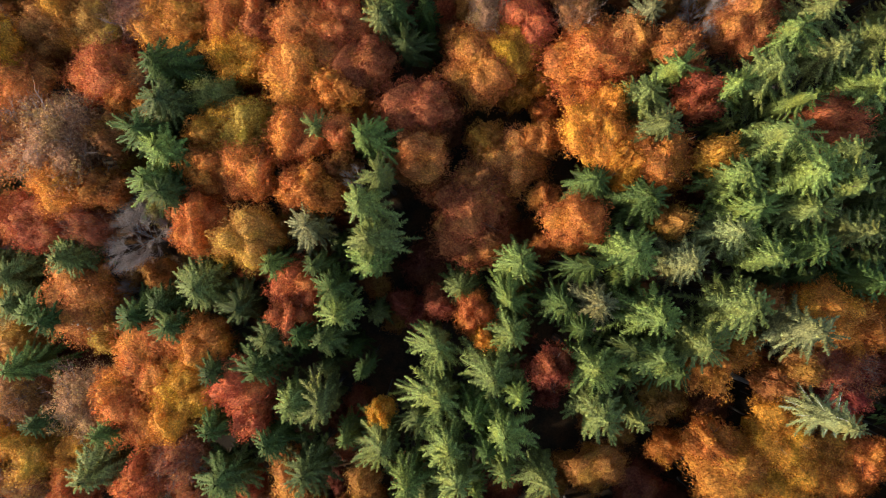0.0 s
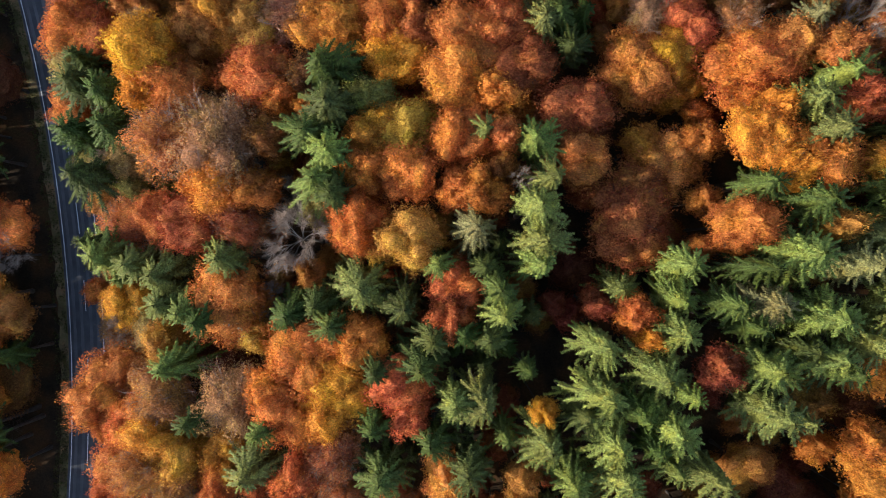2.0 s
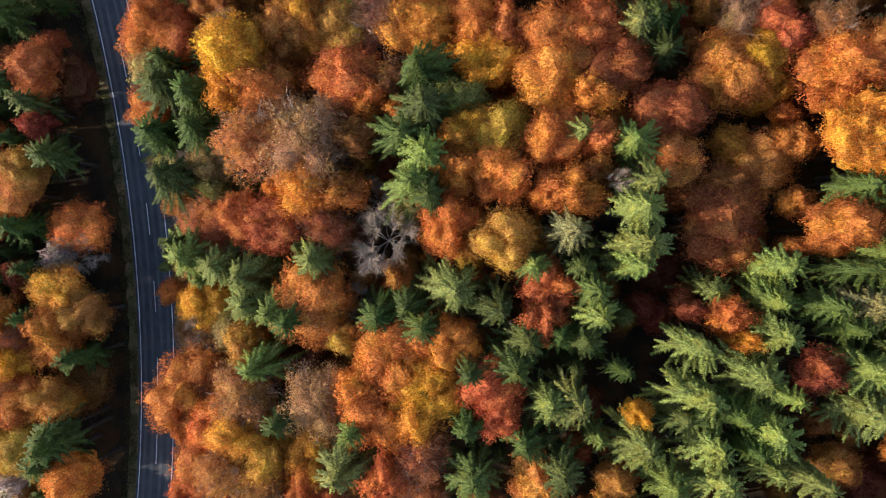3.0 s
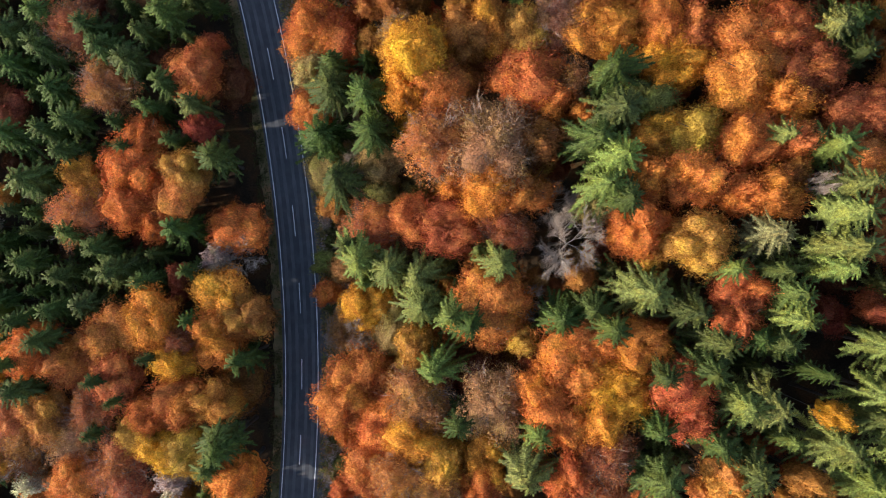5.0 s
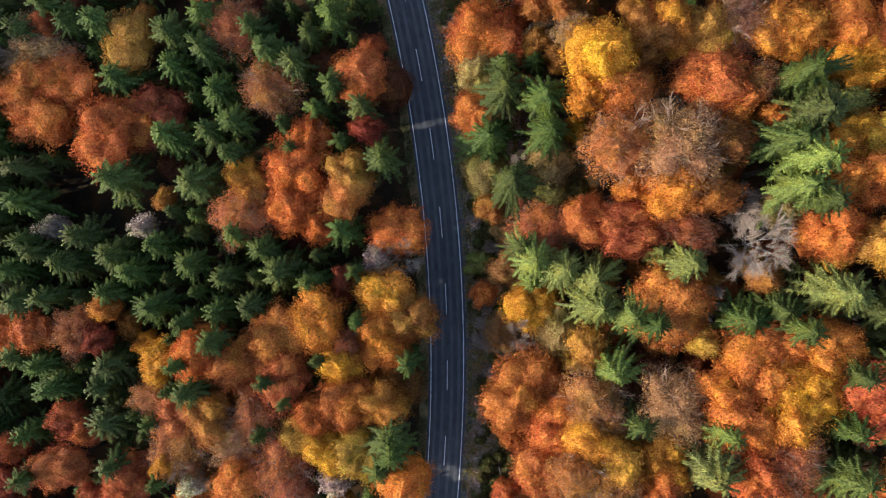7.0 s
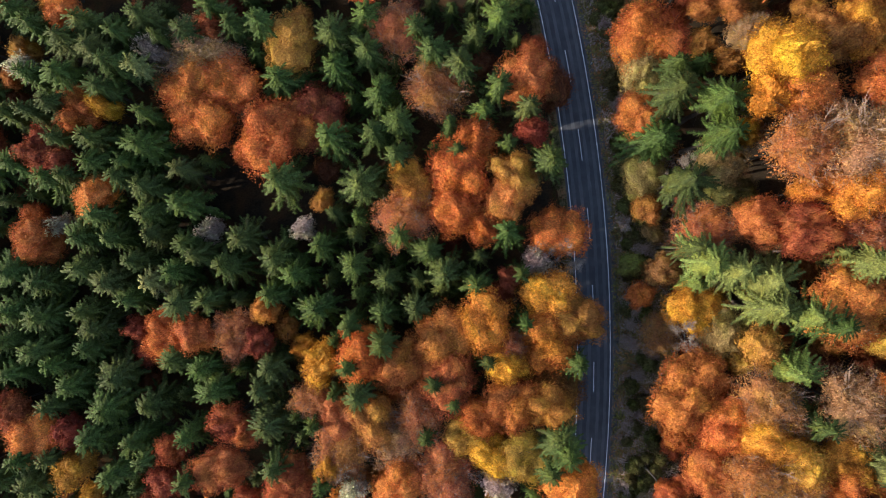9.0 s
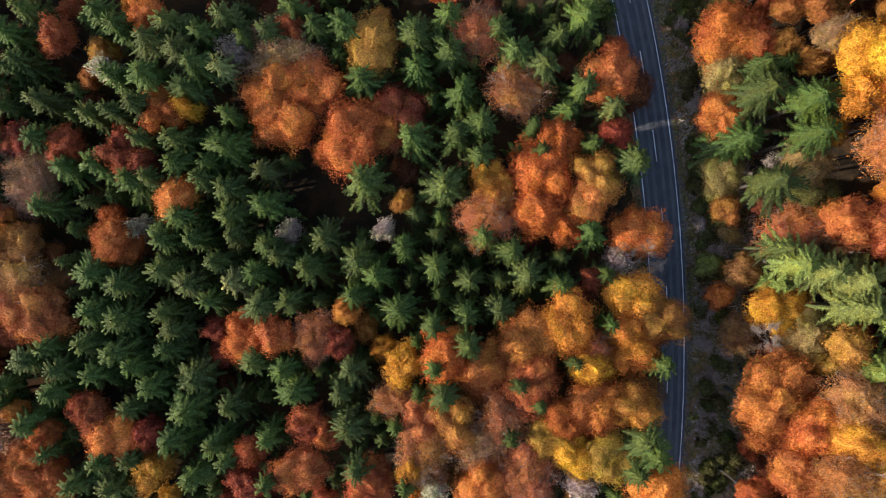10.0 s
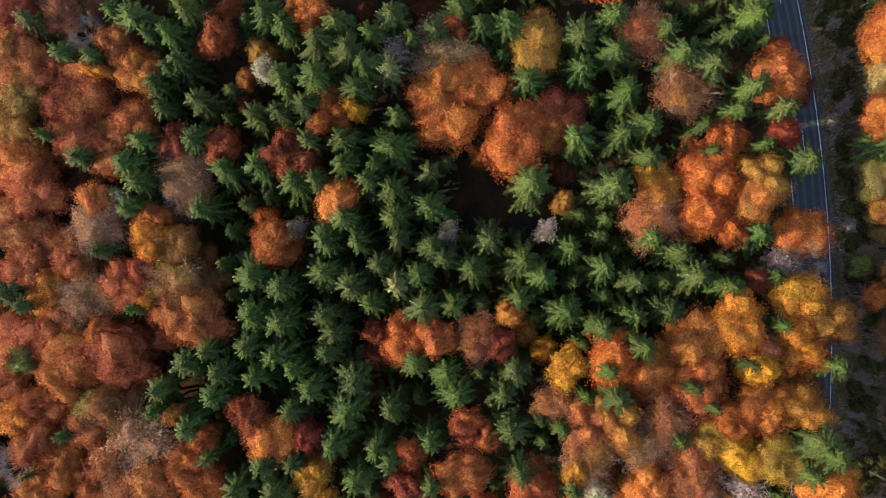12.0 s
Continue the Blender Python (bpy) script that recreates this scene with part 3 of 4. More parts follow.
stand("s", [
    (-165.0, -9.6, 15.0, 3.9), (-165.8, -14.8, 15.2, 3.9), (-166.0, -34.9, 17.0, 3.8), (-166.2, 35.5, 17.0, 3.3), (-167.6, -31.0, 16.8, 3.4), (-167.8, 20.8, 16.9, 3.0), (-167.9, 13.6, 15.5, 3.4), (-168.9, -18.1, 15.5, 3.4), (-169.0, -2.6, 15.1, 3.9), (-169.3, -8.7, 15.0, 3.9), (-170.1, -13.4, 15.3, 3.3), (-171.7, -34.4, 17.0, 3.4), (-173.4, 13.4, 13.9, 3.1), (-174.2, -17.3, 15.7, 3.1), (-175.0, -20.7, 15.9, 3.4), (-175.6, -29.7, 16.6, 2.5), (-175.9, -13.9, 15.5, 3.1), (-177.0, 7.4, 13.9, 3.1), (-178.1, 17.8, 13.3, 3.6), (-178.6, 36.6, 14.6, 3.0), (-178.7, -25.2, 16.2, 3.8)])
stand("s", [
    (-178.8, -15.7, 15.6, 3.9), (-179.8, 29.3, 14.3, 3.0), (-181.3, 28.3, 14.1, 2.5), (-181.3, 33.4, 14.2, 3.0), (-182.5, 22.6, 13.5, 2.5), (-183.5, 26.1, 13.8, 3.2), (-183.9, -22.9, 16.0, 2.1), (-184.1, 33.1, 14.1, 2.5), (-185.7, 17.8, 13.4, 3.6), (-186.4, 11.7, 13.9, 3.4), (-187.0, -7.6, 15.0, 2.1), (-187.5, 7.4, 14.4, 3.2), (-188.2, 14.3, 13.8, 3.6), (-189.6, 36.7, 13.9, 2.5), (-191.8, 1.0, 14.6, 2.4), (-194.8, 15.1, 14.1, 3.4), (-196.8, 30.2, 14.1, 3.2), (-197.6, -26.5, 15.7, 2.1), (-199.8, 18.3, 14.1, 2.1), (-202.4, -32.3, 16.0, 1.7), (-204.0, -7.1, 13.9, 2.6), (-206.5, -5.4, 13.8, 3.1)])
stand("y", [
    (49.3, 23.9, 26.7, 3.7), (48.4, 18.6, 27.1, 3.5), (46.7, 1.9, 28.6, 2.8), (45.1, 7.0, 29.0, 3.9), (44.3, 10.6, 29.2, 3.1), (44.0, 22.2, 27.2, 3.2), (42.9, 27.0, 26.3, 2.9), (40.3, 8.2, 29.8, 4.4), (39.8, 4.4, 29.4, 3.1), (39.1, 24.5, 26.7, 3.5), (39.0, 16.3, 29.3, 2.1), (36.9, 12.4, 30.0, 4.5), (36.1, 19.5, 28.2, 3.9), (35.5, -0.9, 29.8, 3.1), (33.8, 4.4, 29.0, 3.4), (32.7, -6.3, 31.0, 4.0), (32.4, 8.1, 29.0, 3.4), (31.9, 18.0, 27.6, 2.6)])
stand("y", [
    (28.3, -10.5, 29.2, 3.4), (26.5, 20.4, 24.6, 3.1), (24.4, 13.7, 26.5, 3.5), (23.6, -7.5, 28.4, 3.9), (22.9, 17.4, 25.0, 3.3), (20.6, -0.2, 28.4, 4.1), (17.5, -18.3, 28.7, 3.6), (16.7, -13.1, 27.9, 3.8), (11.7, -26.1, 27.0, 2.7), (9.0, -1.6, 23.1, 3.3), (8.6, -16.7, 25.9, 2.2), (7.8, -9.6, 25.2, 3.1), (7.6, -5.8, 23.9, 2.7), (7.0, -25.3, 25.9, 2.0), (6.9, -20.8, 25.7, 3.9), (5.7, -14.7, 24.8, 3.9), (2.2, -4.8, 18.6, 3.1), (1.7, -26.8, 24.8, 3.3)])
stand("y", [
    (0.7, -23.0, 24.5, 3.4), (-0.3, -17.2, 24.1, 3.7), (-0.6, -11.2, 23.2, 3.0), (-4.2, -27.5, 23.8, 3.0), (-7.0, -23.3, 23.3, 3.3), (-7.1, 8.2, 25.5, 2.3), (-7.5, 27.8, 19.0, 3.1), (-8.1, -1.6, 23.7, 2.9), (-8.2, 1.0, 25.9, 3.2), (-9.0, 5.0, 27.0, 3.1), (-9.1, 12.8, 23.1, 3.0), (-12.4, -7.7, 22.2, 3.0), (-14.6, -18.7, 22.1, 3.3), (-14.7, 14.1, 22.3, 2.0), (-18.1, -18.5, 22.1, 3.4), (-20.3, -1.6, 22.6, 2.4), (-29.5, -4.8, 23.0, 3.8), (-33.4, 12.0, 24.5, 3.8)])
stand("y", [
    (-35.1, 8.5, 24.4, 3.6), (-42.8, -23.1, 24.2, 2.4), (-44.5, -28.8, 24.6, 4.1), (-47.7, -1.2, 23.9, 3.0), (-56.4, -16.0, 22.6, 3.3), (-57.9, -7.5, 20.4, 3.6), (-62.5, -2.1, 19.8, 3.4)])
stand("sy", [
    (22.3, 5.7, 27.5, 3.6), (16.9, 7.7, 25.3, 2.8), (3.6, -19.4, 24.7, 2.7), (-2.9, -19.5, 23.9, 2.2), (-12.9, -4.6, 22.7, 3.0), (-14.1, -10.7, 22.0, 2.7), (-14.8, -1.9, 22.9, 2.2), (-16.6, -27.0, 21.8, 3.8), (-20.8, -10.9, 22.2, 3.1), (-22.3, -14.4, 22.5, 3.4), (-27.3, -28.4, 22.2, 4.1), (-33.5, 17.6, 23.9, 4.0), (-33.6, -9.6, 22.2, 3.3), (-36.2, 14.1, 24.4, 3.4), (-87.2, -26.4, 18.8, 3.9)])
stand("sy", [
    (-91.5, 21.4, 15.7, 3.1), (-110.2, 2.8, 15.6, 3.0), (-115.3, 35.4, 13.9, 3.4), (-117.4, -16.1, 20.6, 1.9), (-127.8, 10.8, 17.7, 4.0), (-144.8, -16.0, 15.1, 3.4), (-147.8, 5.9, 16.1, 3.4), (-148.0, 34.7, 17.2, 3.6), (-154.1, 29.6, 18.6, 2.9), (-154.3, -4.3, 15.3, 4.0), (-155.2, 5.9, 16.2, 3.7), (-155.8, 33.6, 18.2, 3.6), (-158.4, -2.2, 15.3, 3.8), (-177.1, 23.5, 14.0, 3.2), (-192.6, 30.0, 14.1, 2.5)])
stand("sy", [
    (-88.6, -31.0, 18.9, 2.9), (-95.6, 34.5, 15.5, 3.3), (-103.7, -2.9, 16.0, 3.8), (-112.2, -3.7, 15.2, 3.0), (-115.9, 10.4, 17.0, 4.2), (-117.1, -1.6, 15.7, 3.0), (-120.9, 17.6, 13.9, 4.1), (-142.6, -27.7, 16.1, 2.9), (-163.7, 26.1, 18.5, 3.1), (-183.3, -19.7, 15.8, 2.5), (-186.4, 35.9, 13.9, 3.7), (-201.8, 35.3, 13.9, 3.2)])
# k mixed in paints the shade on these crowns into their leaf colour
stand("rk", [
    (4.2, 1.1, 17.7, 4.2), (3.2, 4.9, 18.4, 4.8), (-3.0, 17.3, 17.9, 4.1), (-9.5, 22.6, 18.1, 3.8), (-54.0, 3.2, 20.7, 4.2), (-169.3, -24.8, 14.4, 2.9), (-171.4, -23.4, 14.3, 2.5), (-174.2, 33.0, 13.6, 2.7), (-177.9, -8.9, 13.5, 4.6), (-182.0, -7.5, 13.4, 3.8), (-184.8, -33.0, 14.7, 4.6), (-189.0, -4.5, 13.0, 3.8), (-189.6, 31.9, 12.2, 3.4), (-190.1, -14.9, 13.5, 5.0), (-191.0, -32.1, 14.3, 5.0)])
stand("rk", [
    (-191.7, 16.9, 12.1, 4.6), (-194.8, 25.0, 12.3, 4.8), (-195.0, -25.9, 13.9, 3.8), (-195.9, 19.5, 12.2, 4.8), (-196.9, -0.4, 12.2, 3.4), (-197.6, 1.5, 12.2, 2.9), (-199.6, -10.6, 12.5, 3.5), (-202.7, -27.6, 14.0, 3.8), (-202.9, 10.1, 12.3, 4.7), (-203.3, 2.4, 11.9, 4.3), (-204.0, 28.8, 12.3, 4.8), (-204.3, -1.3, 11.8, 4.2), (-205.2, -12.4, 12.6, 5.0), (-205.9, 5.0, 12.0, 5.0), (-206.3, -17.5, 13.3, 3.8)])
stand("o", [
    (55.2, -27.3, 18.5, 3.0), (24.4, 10.8, 25.0, 4.1), (18.6, 23.0, 18.9, 6.0), (12.4, 13.7, 17.8, 2.5), (3.7, -7.6, 21.0, 2.7), (-15.0, 7.3, 21.9, 3.0), (-17.5, 21.4, 18.7, 4.7), (-27.1, 29.0, 17.6, 3.5), (-30.0, 9.7, 20.5, 3.1), (-30.0, -11.6, 21.0, 3.4), (-30.6, 3.5, 21.5, 4.0), (-35.9, 29.3, 18.1, 3.9), (-37.2, 18.1, 19.3, 1.8), (-37.3, -15.1, 20.1, 5.4), (-40.1, -21.5, 21.3, 4.8), (-41.6, 19.7, 19.9, 2.9), (-41.6, -18.0, 20.7, 3.5), (-73.1, -6.4, 8.4, 2.2), (-74.2, 32.4, 12.7, 4.6), (-85.3, -33.2, 18.1, 4.2), (-86.7, 3.6, 10.2, 4.0)])
stand("g", [
    (44.4, -29.4, 18.8, 4.9), (41.8, -23.0, 21.5, 4.3), (36.0, -11.8, 22.5, 2.6), (20.8, 9.5, 24.5, 2.4), (19.5, 16.5, 22.2, 2.6), (8.4, 24.7, 16.7, 3.5), (4.8, -10.4, 22.9, 1.5), (-7.5, -19.6, 21.4, 1.7), (-25.6, 24.7, 18.1, 4.1), (-32.1, -17.4, 21.0, 4.1), (-58.9, 26.3, 25.0, 4.6), (-60.0, 22.0, 21.6, 3.2), (-66.5, -7.8, 12.9, 3.9), (-94.6, -15.9, 15.9, 3.4), (-96.8, -29.2, 16.0, 3.3), (-121.0, -32.2, 15.3, 2.1), (-122.3, -16.4, 14.7, 3.0), (-153.8, 21.9, 16.8, 2.1)])
stand("d", [
    (50.3, -17.9, 20.8, 2.8), (12.7, -13.8, 25.1, 2.6), (-0.3, -6.8, 17.7, 2.2), (-90.6, 18.1, 14.0, 2.3), (-94.1, -3.8, 13.6, 1.7), (-123.0, 21.1, 11.1, 4.5), (-132.1, -13.2, 13.9, 2.5), (-146.0, -34.6, 15.0, 2.9), (-151.0, -11.7, 12.2, 2.1), (-161.2, -27.3, 14.7, 2.6), (-161.5, 13.4, 15.5, 2.6), (-164.1, 15.4, 15.4, 3.2), (-181.3, 17.7, 11.4, 2.9), (-197.9, 23.4, 12.3, 3.4), (-199.4, 27.7, 12.4, 3.4), (-205.3, 36.2, 12.1, 3.7)])
stand("og", [
    (50.9, -28.8, 17.7, 4.4), (50.9, -10.6, 23.2, 2.8), (45.4, -7.7, 26.0, 3.9), (35.7, -26.9, 21.1, 4.6), (32.8, -23.6, 21.9, 3.0), (32.2, -14.3, 23.0, 3.2), (17.9, 13.7, 22.5, 4.0), (-13.1, 19.3, 19.1, 3.2), (-28.5, 14.7, 19.7, 4.0), (-32.6, 28.8, 17.8, 4.2), (-35.0, -21.8, 21.3, 4.1), (-48.8, 8.2, 22.8, 4.3), (-49.3, -28.8, 21.2, 3.6), (-58.6, -25.5, 21.9, 4.1), (-87.7, -7.0, 13.8, 4.5)])
stand("r", [
    (29.4, 17.7, 24.8, 3.0), (10.1, 28.0, 17.0, 3.8), (-12.7, 27.6, 17.5, 3.8), (-17.9, -4.7, 20.5, 3.4), (-18.7, -8.1, 20.3, 3.1), (-23.8, -20.7, 20.5, 3.1), (-25.2, -16.5, 21.0, 3.8), (-65.4, -31.7, 19.4, 3.8), (-72.6, 31.5, 12.0, 5.2), (-91.6, 26.0, 13.9, 4.1), (-103.1, -17.7, 16.1, 4.5), (-134.0, -27.2, 13.9, 2.2), (-141.6, -11.9, 14.1, 2.9), (-145.6, -29.8, 14.5, 2.4)])
stand("or", [
    (15.5, 2.9, 24.7, 3.7), (4.6, 23.2, 16.6, 5.0), (-16.9, 26.4, 17.8, 4.7), (-17.8, 14.2, 20.1, 3.8), (-18.0, 7.4, 20.6, 2.8), (-24.1, 9.6, 20.8, 4.0), (-34.7, -11.3, 19.4, 3.6), (-48.1, -6.5, 19.7, 5.4), (-50.0, -31.5, 21.4, 3.3), (-55.8, 23.0, 21.8, 4.3), (-63.3, -24.9, 18.7, 4.4), (-66.6, -19.3, 16.7, 5.1), (-69.2, -22.2, 17.5, 4.3)])
stand("op", [
    (35.1, 26.4, 23.8, 3.9), (28.0, 23.8, 22.2, 3.1), (23.2, 25.5, 19.8, 3.7), (8.5, 11.0, 16.4, 4.4), (-2.6, 11.5, 19.5, 3.4), (-12.4, 13.9, 20.8, 2.4), (-19.0, -28.4, 19.8, 3.1), (-22.9, 28.6, 17.6, 2.9), (-94.4, 8.4, 13.2, 3.3), (-114.5, -24.7, 15.6, 4.2), (-156.3, 8.8, 14.8, 3.4), (-181.6, -23.9, 14.3, 1.7), (-193.2, 9.1, 12.7, 2.5)])
stand("fk", [
    (-157.4, 21.3, 16.8, 3.4), (-165.9, 2.1, 13.6, 3.8), (-176.6, -27.5, 14.6, 2.1), (-177.8, -33.7, 15.0, 4.6), (-179.3, -30.8, 14.8, 3.4), (-184.4, 5.7, 12.4, 2.4), (-192.7, -11.4, 13.1, 2.7), (-194.1, -33.7, 14.3, 3.4), (-197.2, -15.8, 13.2, 5.0), (-198.5, -19.3, 13.6, 3.8), (-198.5, -31.9, 14.2, 3.9), (-201.8, -22.4, 13.7, 3.4), (-201.9, -34.7, 14.3, 3.9)])
stand("b", [
    (28.6, -19.7, 15.0, 3.2), (20.8, -28.8, 14.0, 3.4), (4.5, 8.0, 17.7, 2.9), (-9.7, -28.2, 20.9, 2.0), (-43.0, 14.9, 21.2, 3.1), (-44.7, 29.3, 19.7, 3.5), (-52.1, 28.7, 20.9, 3.5), (-72.3, 6.9, 8.0, 2.2), (-84.1, -9.4, 14.8, 3.8), (-93.3, 11.7, 13.9, 3.6), (-126.5, 31.7, 12.7, 4.0)])
stand("pr", [
    (49.5, -14.4, 21.6, 4.7), (-34.2, -26.7, 21.7, 4.1), (-46.9, 3.2, 20.8, 3.5), (-94.1, -13.3, 15.8, 2.4), (-103.7, -33.1, 15.5, 4.9), (-105.4, 24.3, 12.9, 4.2), (-107.6, -24.1, 15.5, 4.0), (-111.1, 33.7, 12.2, 4.2), (-119.1, -30.0, 15.3, 4.6), (-123.4, -21.9, 13.2, 3.4), (-135.7, -12.3, 14.1, 3.8)])
stand("w", [
    (-47.2, -10.2, 18.7, 1.9), (-90.0, -1.3, 11.8, 2.4), (-95.7, -34.7, 15.5, 2.5), (-117.5, -35.4, 15.0, 2.1), (-118.7, -31.9, 14.7, 1.5), (-125.1, 3.8, 13.8, 1.8), (-139.9, 3.8, 13.0, 1.9), (-147.5, 30.7, 15.0, 2.3), (-163.6, 4.1, 12.9, 1.9), (-167.0, 28.1, 15.0, 2.0), (-190.4, 9.1, 12.1, 1.9)])
stand("ro", [
    (-38.5, -29.7, 22.3, 3.1), (-44.0, 22.9, 20.0, 5.0), (-74.8, 21.0, 12.0, 3.5), (-104.0, -12.7, 16.0, 4.6), (-110.0, -16.0, 16.4, 3.8), (-110.3, -33.9, 15.5, 3.8), (-125.9, 20.0, 12.5, 3.7), (-166.8, -27.9, 14.7, 3.8), (-186.8, 28.6, 12.2, 3.7), (-205.4, 14.4, 12.3, 5.0)])
stand("n", [
    (31.0, 27.4, 22.4, 3.6), (-10.3, 8.2, 24.0, 1.3), (-38.5, 1.3, 23.0, 4.6), (-40.2, 6.8, 19.8, 2.7), (-43.3, -6.4, 18.2, 2.2), (-67.3, -11.7, 13.7, 2.7), (-67.9, 12.2, 15.0, 2.5), (-86.3, -1.0, 11.6, 3.1), (-206.2, -31.9, 14.2, 3.8)])
stand("rd", [
    (44.8, 14.5, 26.8, 3.8), (-127.1, -33.8, 14.9, 3.4), (-127.4, -36.3, 15.3, 3.8), (-136.7, -25.6, 14.0, 2.9), (-137.5, -32.8, 14.8, 3.7), (-139.0, 33.5, 14.0, 2.1), (-174.3, 16.8, 11.9, 2.7), (-186.2, -2.8, 13.0, 2.9), (-187.3, 20.7, 11.8, 3.8)])
stand("k", [
    (34.7, -20.8, 14.3, 3.3), (31.1, 8.6, 16.6, 4.3), (26.2, -31.7, 12.7, 3.4), (-0.7, 16.3, 10.7, 4.1), (-2.2, -2.2, 9.8, 3.2), (-49.4, -16.0, 12.6, 2.9), (-54.6, -16.3, 12.4, 3.0), (-87.6, 25.6, 8.8, 3.6), (-197.4, 12.9, 7.7, 3.4)])
stand("l", [
    (40.0, -8.9, 30.4, 3.8), (31.8, 1.9, 29.0, 3.1), (26.8, -1.5, 29.0, 3.1), (24.2, 27.8, 21.8, 2.5), (17.3, -5.9, 27.3, 3.1), (-15.6, 2.7, 22.9, 3.1), (-147.6, -4.2, 15.8, 3.1), (-148.3, 27.3, 17.9, 2.8)])
stand("np", [
    (5.9, 29.1, 16.6, 3.1), (-61.8, 30.8, 17.7, 2.4), (-111.1, -28.0, 15.3, 3.7), (-140.0, 29.4, 14.3, 5.5), (-179.8, 9.6, 11.7, 3.8), (-193.3, 4.9, 12.8, 4.6)])
stand("q", [
    (-35.8, 6.0, 19.3, 2.6), (-62.5, -11.7, 13.8, 3.7), (-64.2, 12.5, 15.8, 3.5), (-72.8, 13.0, 8.0, 3.3), (-74.5, 27.3, 12.2, 3.2), (-194.7, -22.4, 13.8, 2.6)])
stand("fr", [
    (-93.9, -22.5, 16.0, 4.1), (-129.9, 18.0, 14.4, 4.9), (-136.1, 25.2, 14.0, 4.4), (-140.3, 21.0, 14.7, 5.0), (-141.0, 24.3, 14.7, 4.7), (-146.6, -12.1, 13.1, 3.6)])
stand("f", [
    (-97.6, 3.8, 13.3, 2.5), (-98.1, -24.2, 15.9, 3.3), (-99.1, 17.5, 13.6, 3.1), (-101.2, 12.2, 13.5, 4.9), (-101.9, 6.8, 13.7, 4.2), (-115.3, -14.8, 17.0, 4.4)])
stand("p", [
    (16.6, 28.3, 18.4, 2.6), (-38.0, 21.9, 19.0, 2.9), (-55.4, -32.2, 21.8, 3.3), (-58.1, -21.1, 21.1, 4.7), (-70.6, -12.6, 8.0, 3.1)])
stand("gb", [
    (31.1, 10.5, 26.8, 2.6), (5.7, 13.5, 15.6, 2.8), (-48.7, 30.1, 20.3, 3.5), (-108.8, 10.9, 14.0, 3.3), (-160.5, -32.8, 15.2, 3.2)])
stand("gq", [
    (-23.8, 1.4, 22.2, 4.0), (-44.4, -11.9, 19.5, 2.1), (-58.7, -13.1, 18.5, 3.1), (-92.2, -29.8, 16.5, 3.8), (-100.3, -27.2, 15.7, 3.3)])
stand("pn", [
    (-48.4, 13.6, 24.8, 5.6), (-40.3, 30.1, 18.7, 4.0), (-47.9, -20.7, 20.9, 4.9), (-180.0, 13.6, 11.4, 4.7), (-187.8, -28.0, 14.3, 6.6), (-195.6, -6.3, 12.4, 4.7)])
stand("v", [
    (-29.0, 19.3, 18.9, 3.2), (-63.8, 9.1, 15.3, 2.3), (-74.1, -1.8, 4.9, 2.0), (-205.0, -15.6, 13.0, 2.1)])
stand("po", [
    (-56.2, 14.8, 23.3, 4.8), (-60.8, -29.9, 22.5, 3.8), (-65.3, 3.7, 14.9, 4.5), (-109.5, 5.9, 14.1, 4.3)])
stand("ob", [
    (-43.8, 8.2, 20.9, 3.0), (-88.8, -22.4, 16.3, 3.8), (-130.8, -8.4, 14.1, 2.1), (-159.8, 35.5, 16.0, 2.8)])
stand("ys", [
    (-54.1, -8.4, 21.9, 3.3), (-58.7, -3.6, 20.3, 3.6), (-66.6, -4.5, 14.2, 2.8), (-66.8, -1.0, 20.4, 3.6)])
stand("bk", [
    (-181.2, 2.3, 12.6, 3.4), (-190.9, -23.4, 13.9, 4.6), (-205.6, 31.9, 12.2, 3.0), (-205.7, 19.4, 12.4, 3.8)])
stand("gf", [
    (-185.0, 2.3, 12.7, 3.4), (-185.5, -6.2, 13.2, 1.7), (-193.2, 27.6, 12.4, 2.4), (-205.5, -24.1, 13.8, 3.1)])
stand("fg", [
    (-88.3, -12.7, 15.2, 4.5), (-97.6, -10.1, 16.0, 4.3), (-201.2, -5.4, 12.0, 3.8)])
stand("yl", [
    (23.8, -12.1, 28.2, 3.3)])
stand("gv", [
    (-23.6, 14.5, 19.9, 4.0)])
stand("rb", [
    (-59.1, 4.8, 19.2, 3.4)])
stand("gp", [
    (-54.8, -29.2, 21.6, 4.2)])
stand("kb", [
    (-87.8, -21.4, 10.1, 4.7)])
stand("rp", [
    (-119.0, -24.8, 15.0, 3.7)])
stand("sl", [
    (-142.6, 12.5, 16.2, 2.8)])
stand("bq", [
    (-69.8, -2.6, 8.7, 3.0)])
stand("nw", [
    (-194.6, 34.0, 12.2, 3.0)])
stand("pd", [
    (-198.0, 37.0, 12.0, 3.2)])
stand("bv", [
    (-203.9, 24.5, 12.4, 4.1)])
stand("pb", [
    (-181.4, -3.7, 13.2, 4.6)])
stand("kr", [
    (-188.9, -13.0, 8.3, 4.2)])

stand("q", [
    (-72.6, 9.8, 5.5, 2.3), (-71.5, 6.4, 4.6, 1.9), (-70.4, 3.6, 4.0, 1.8)])

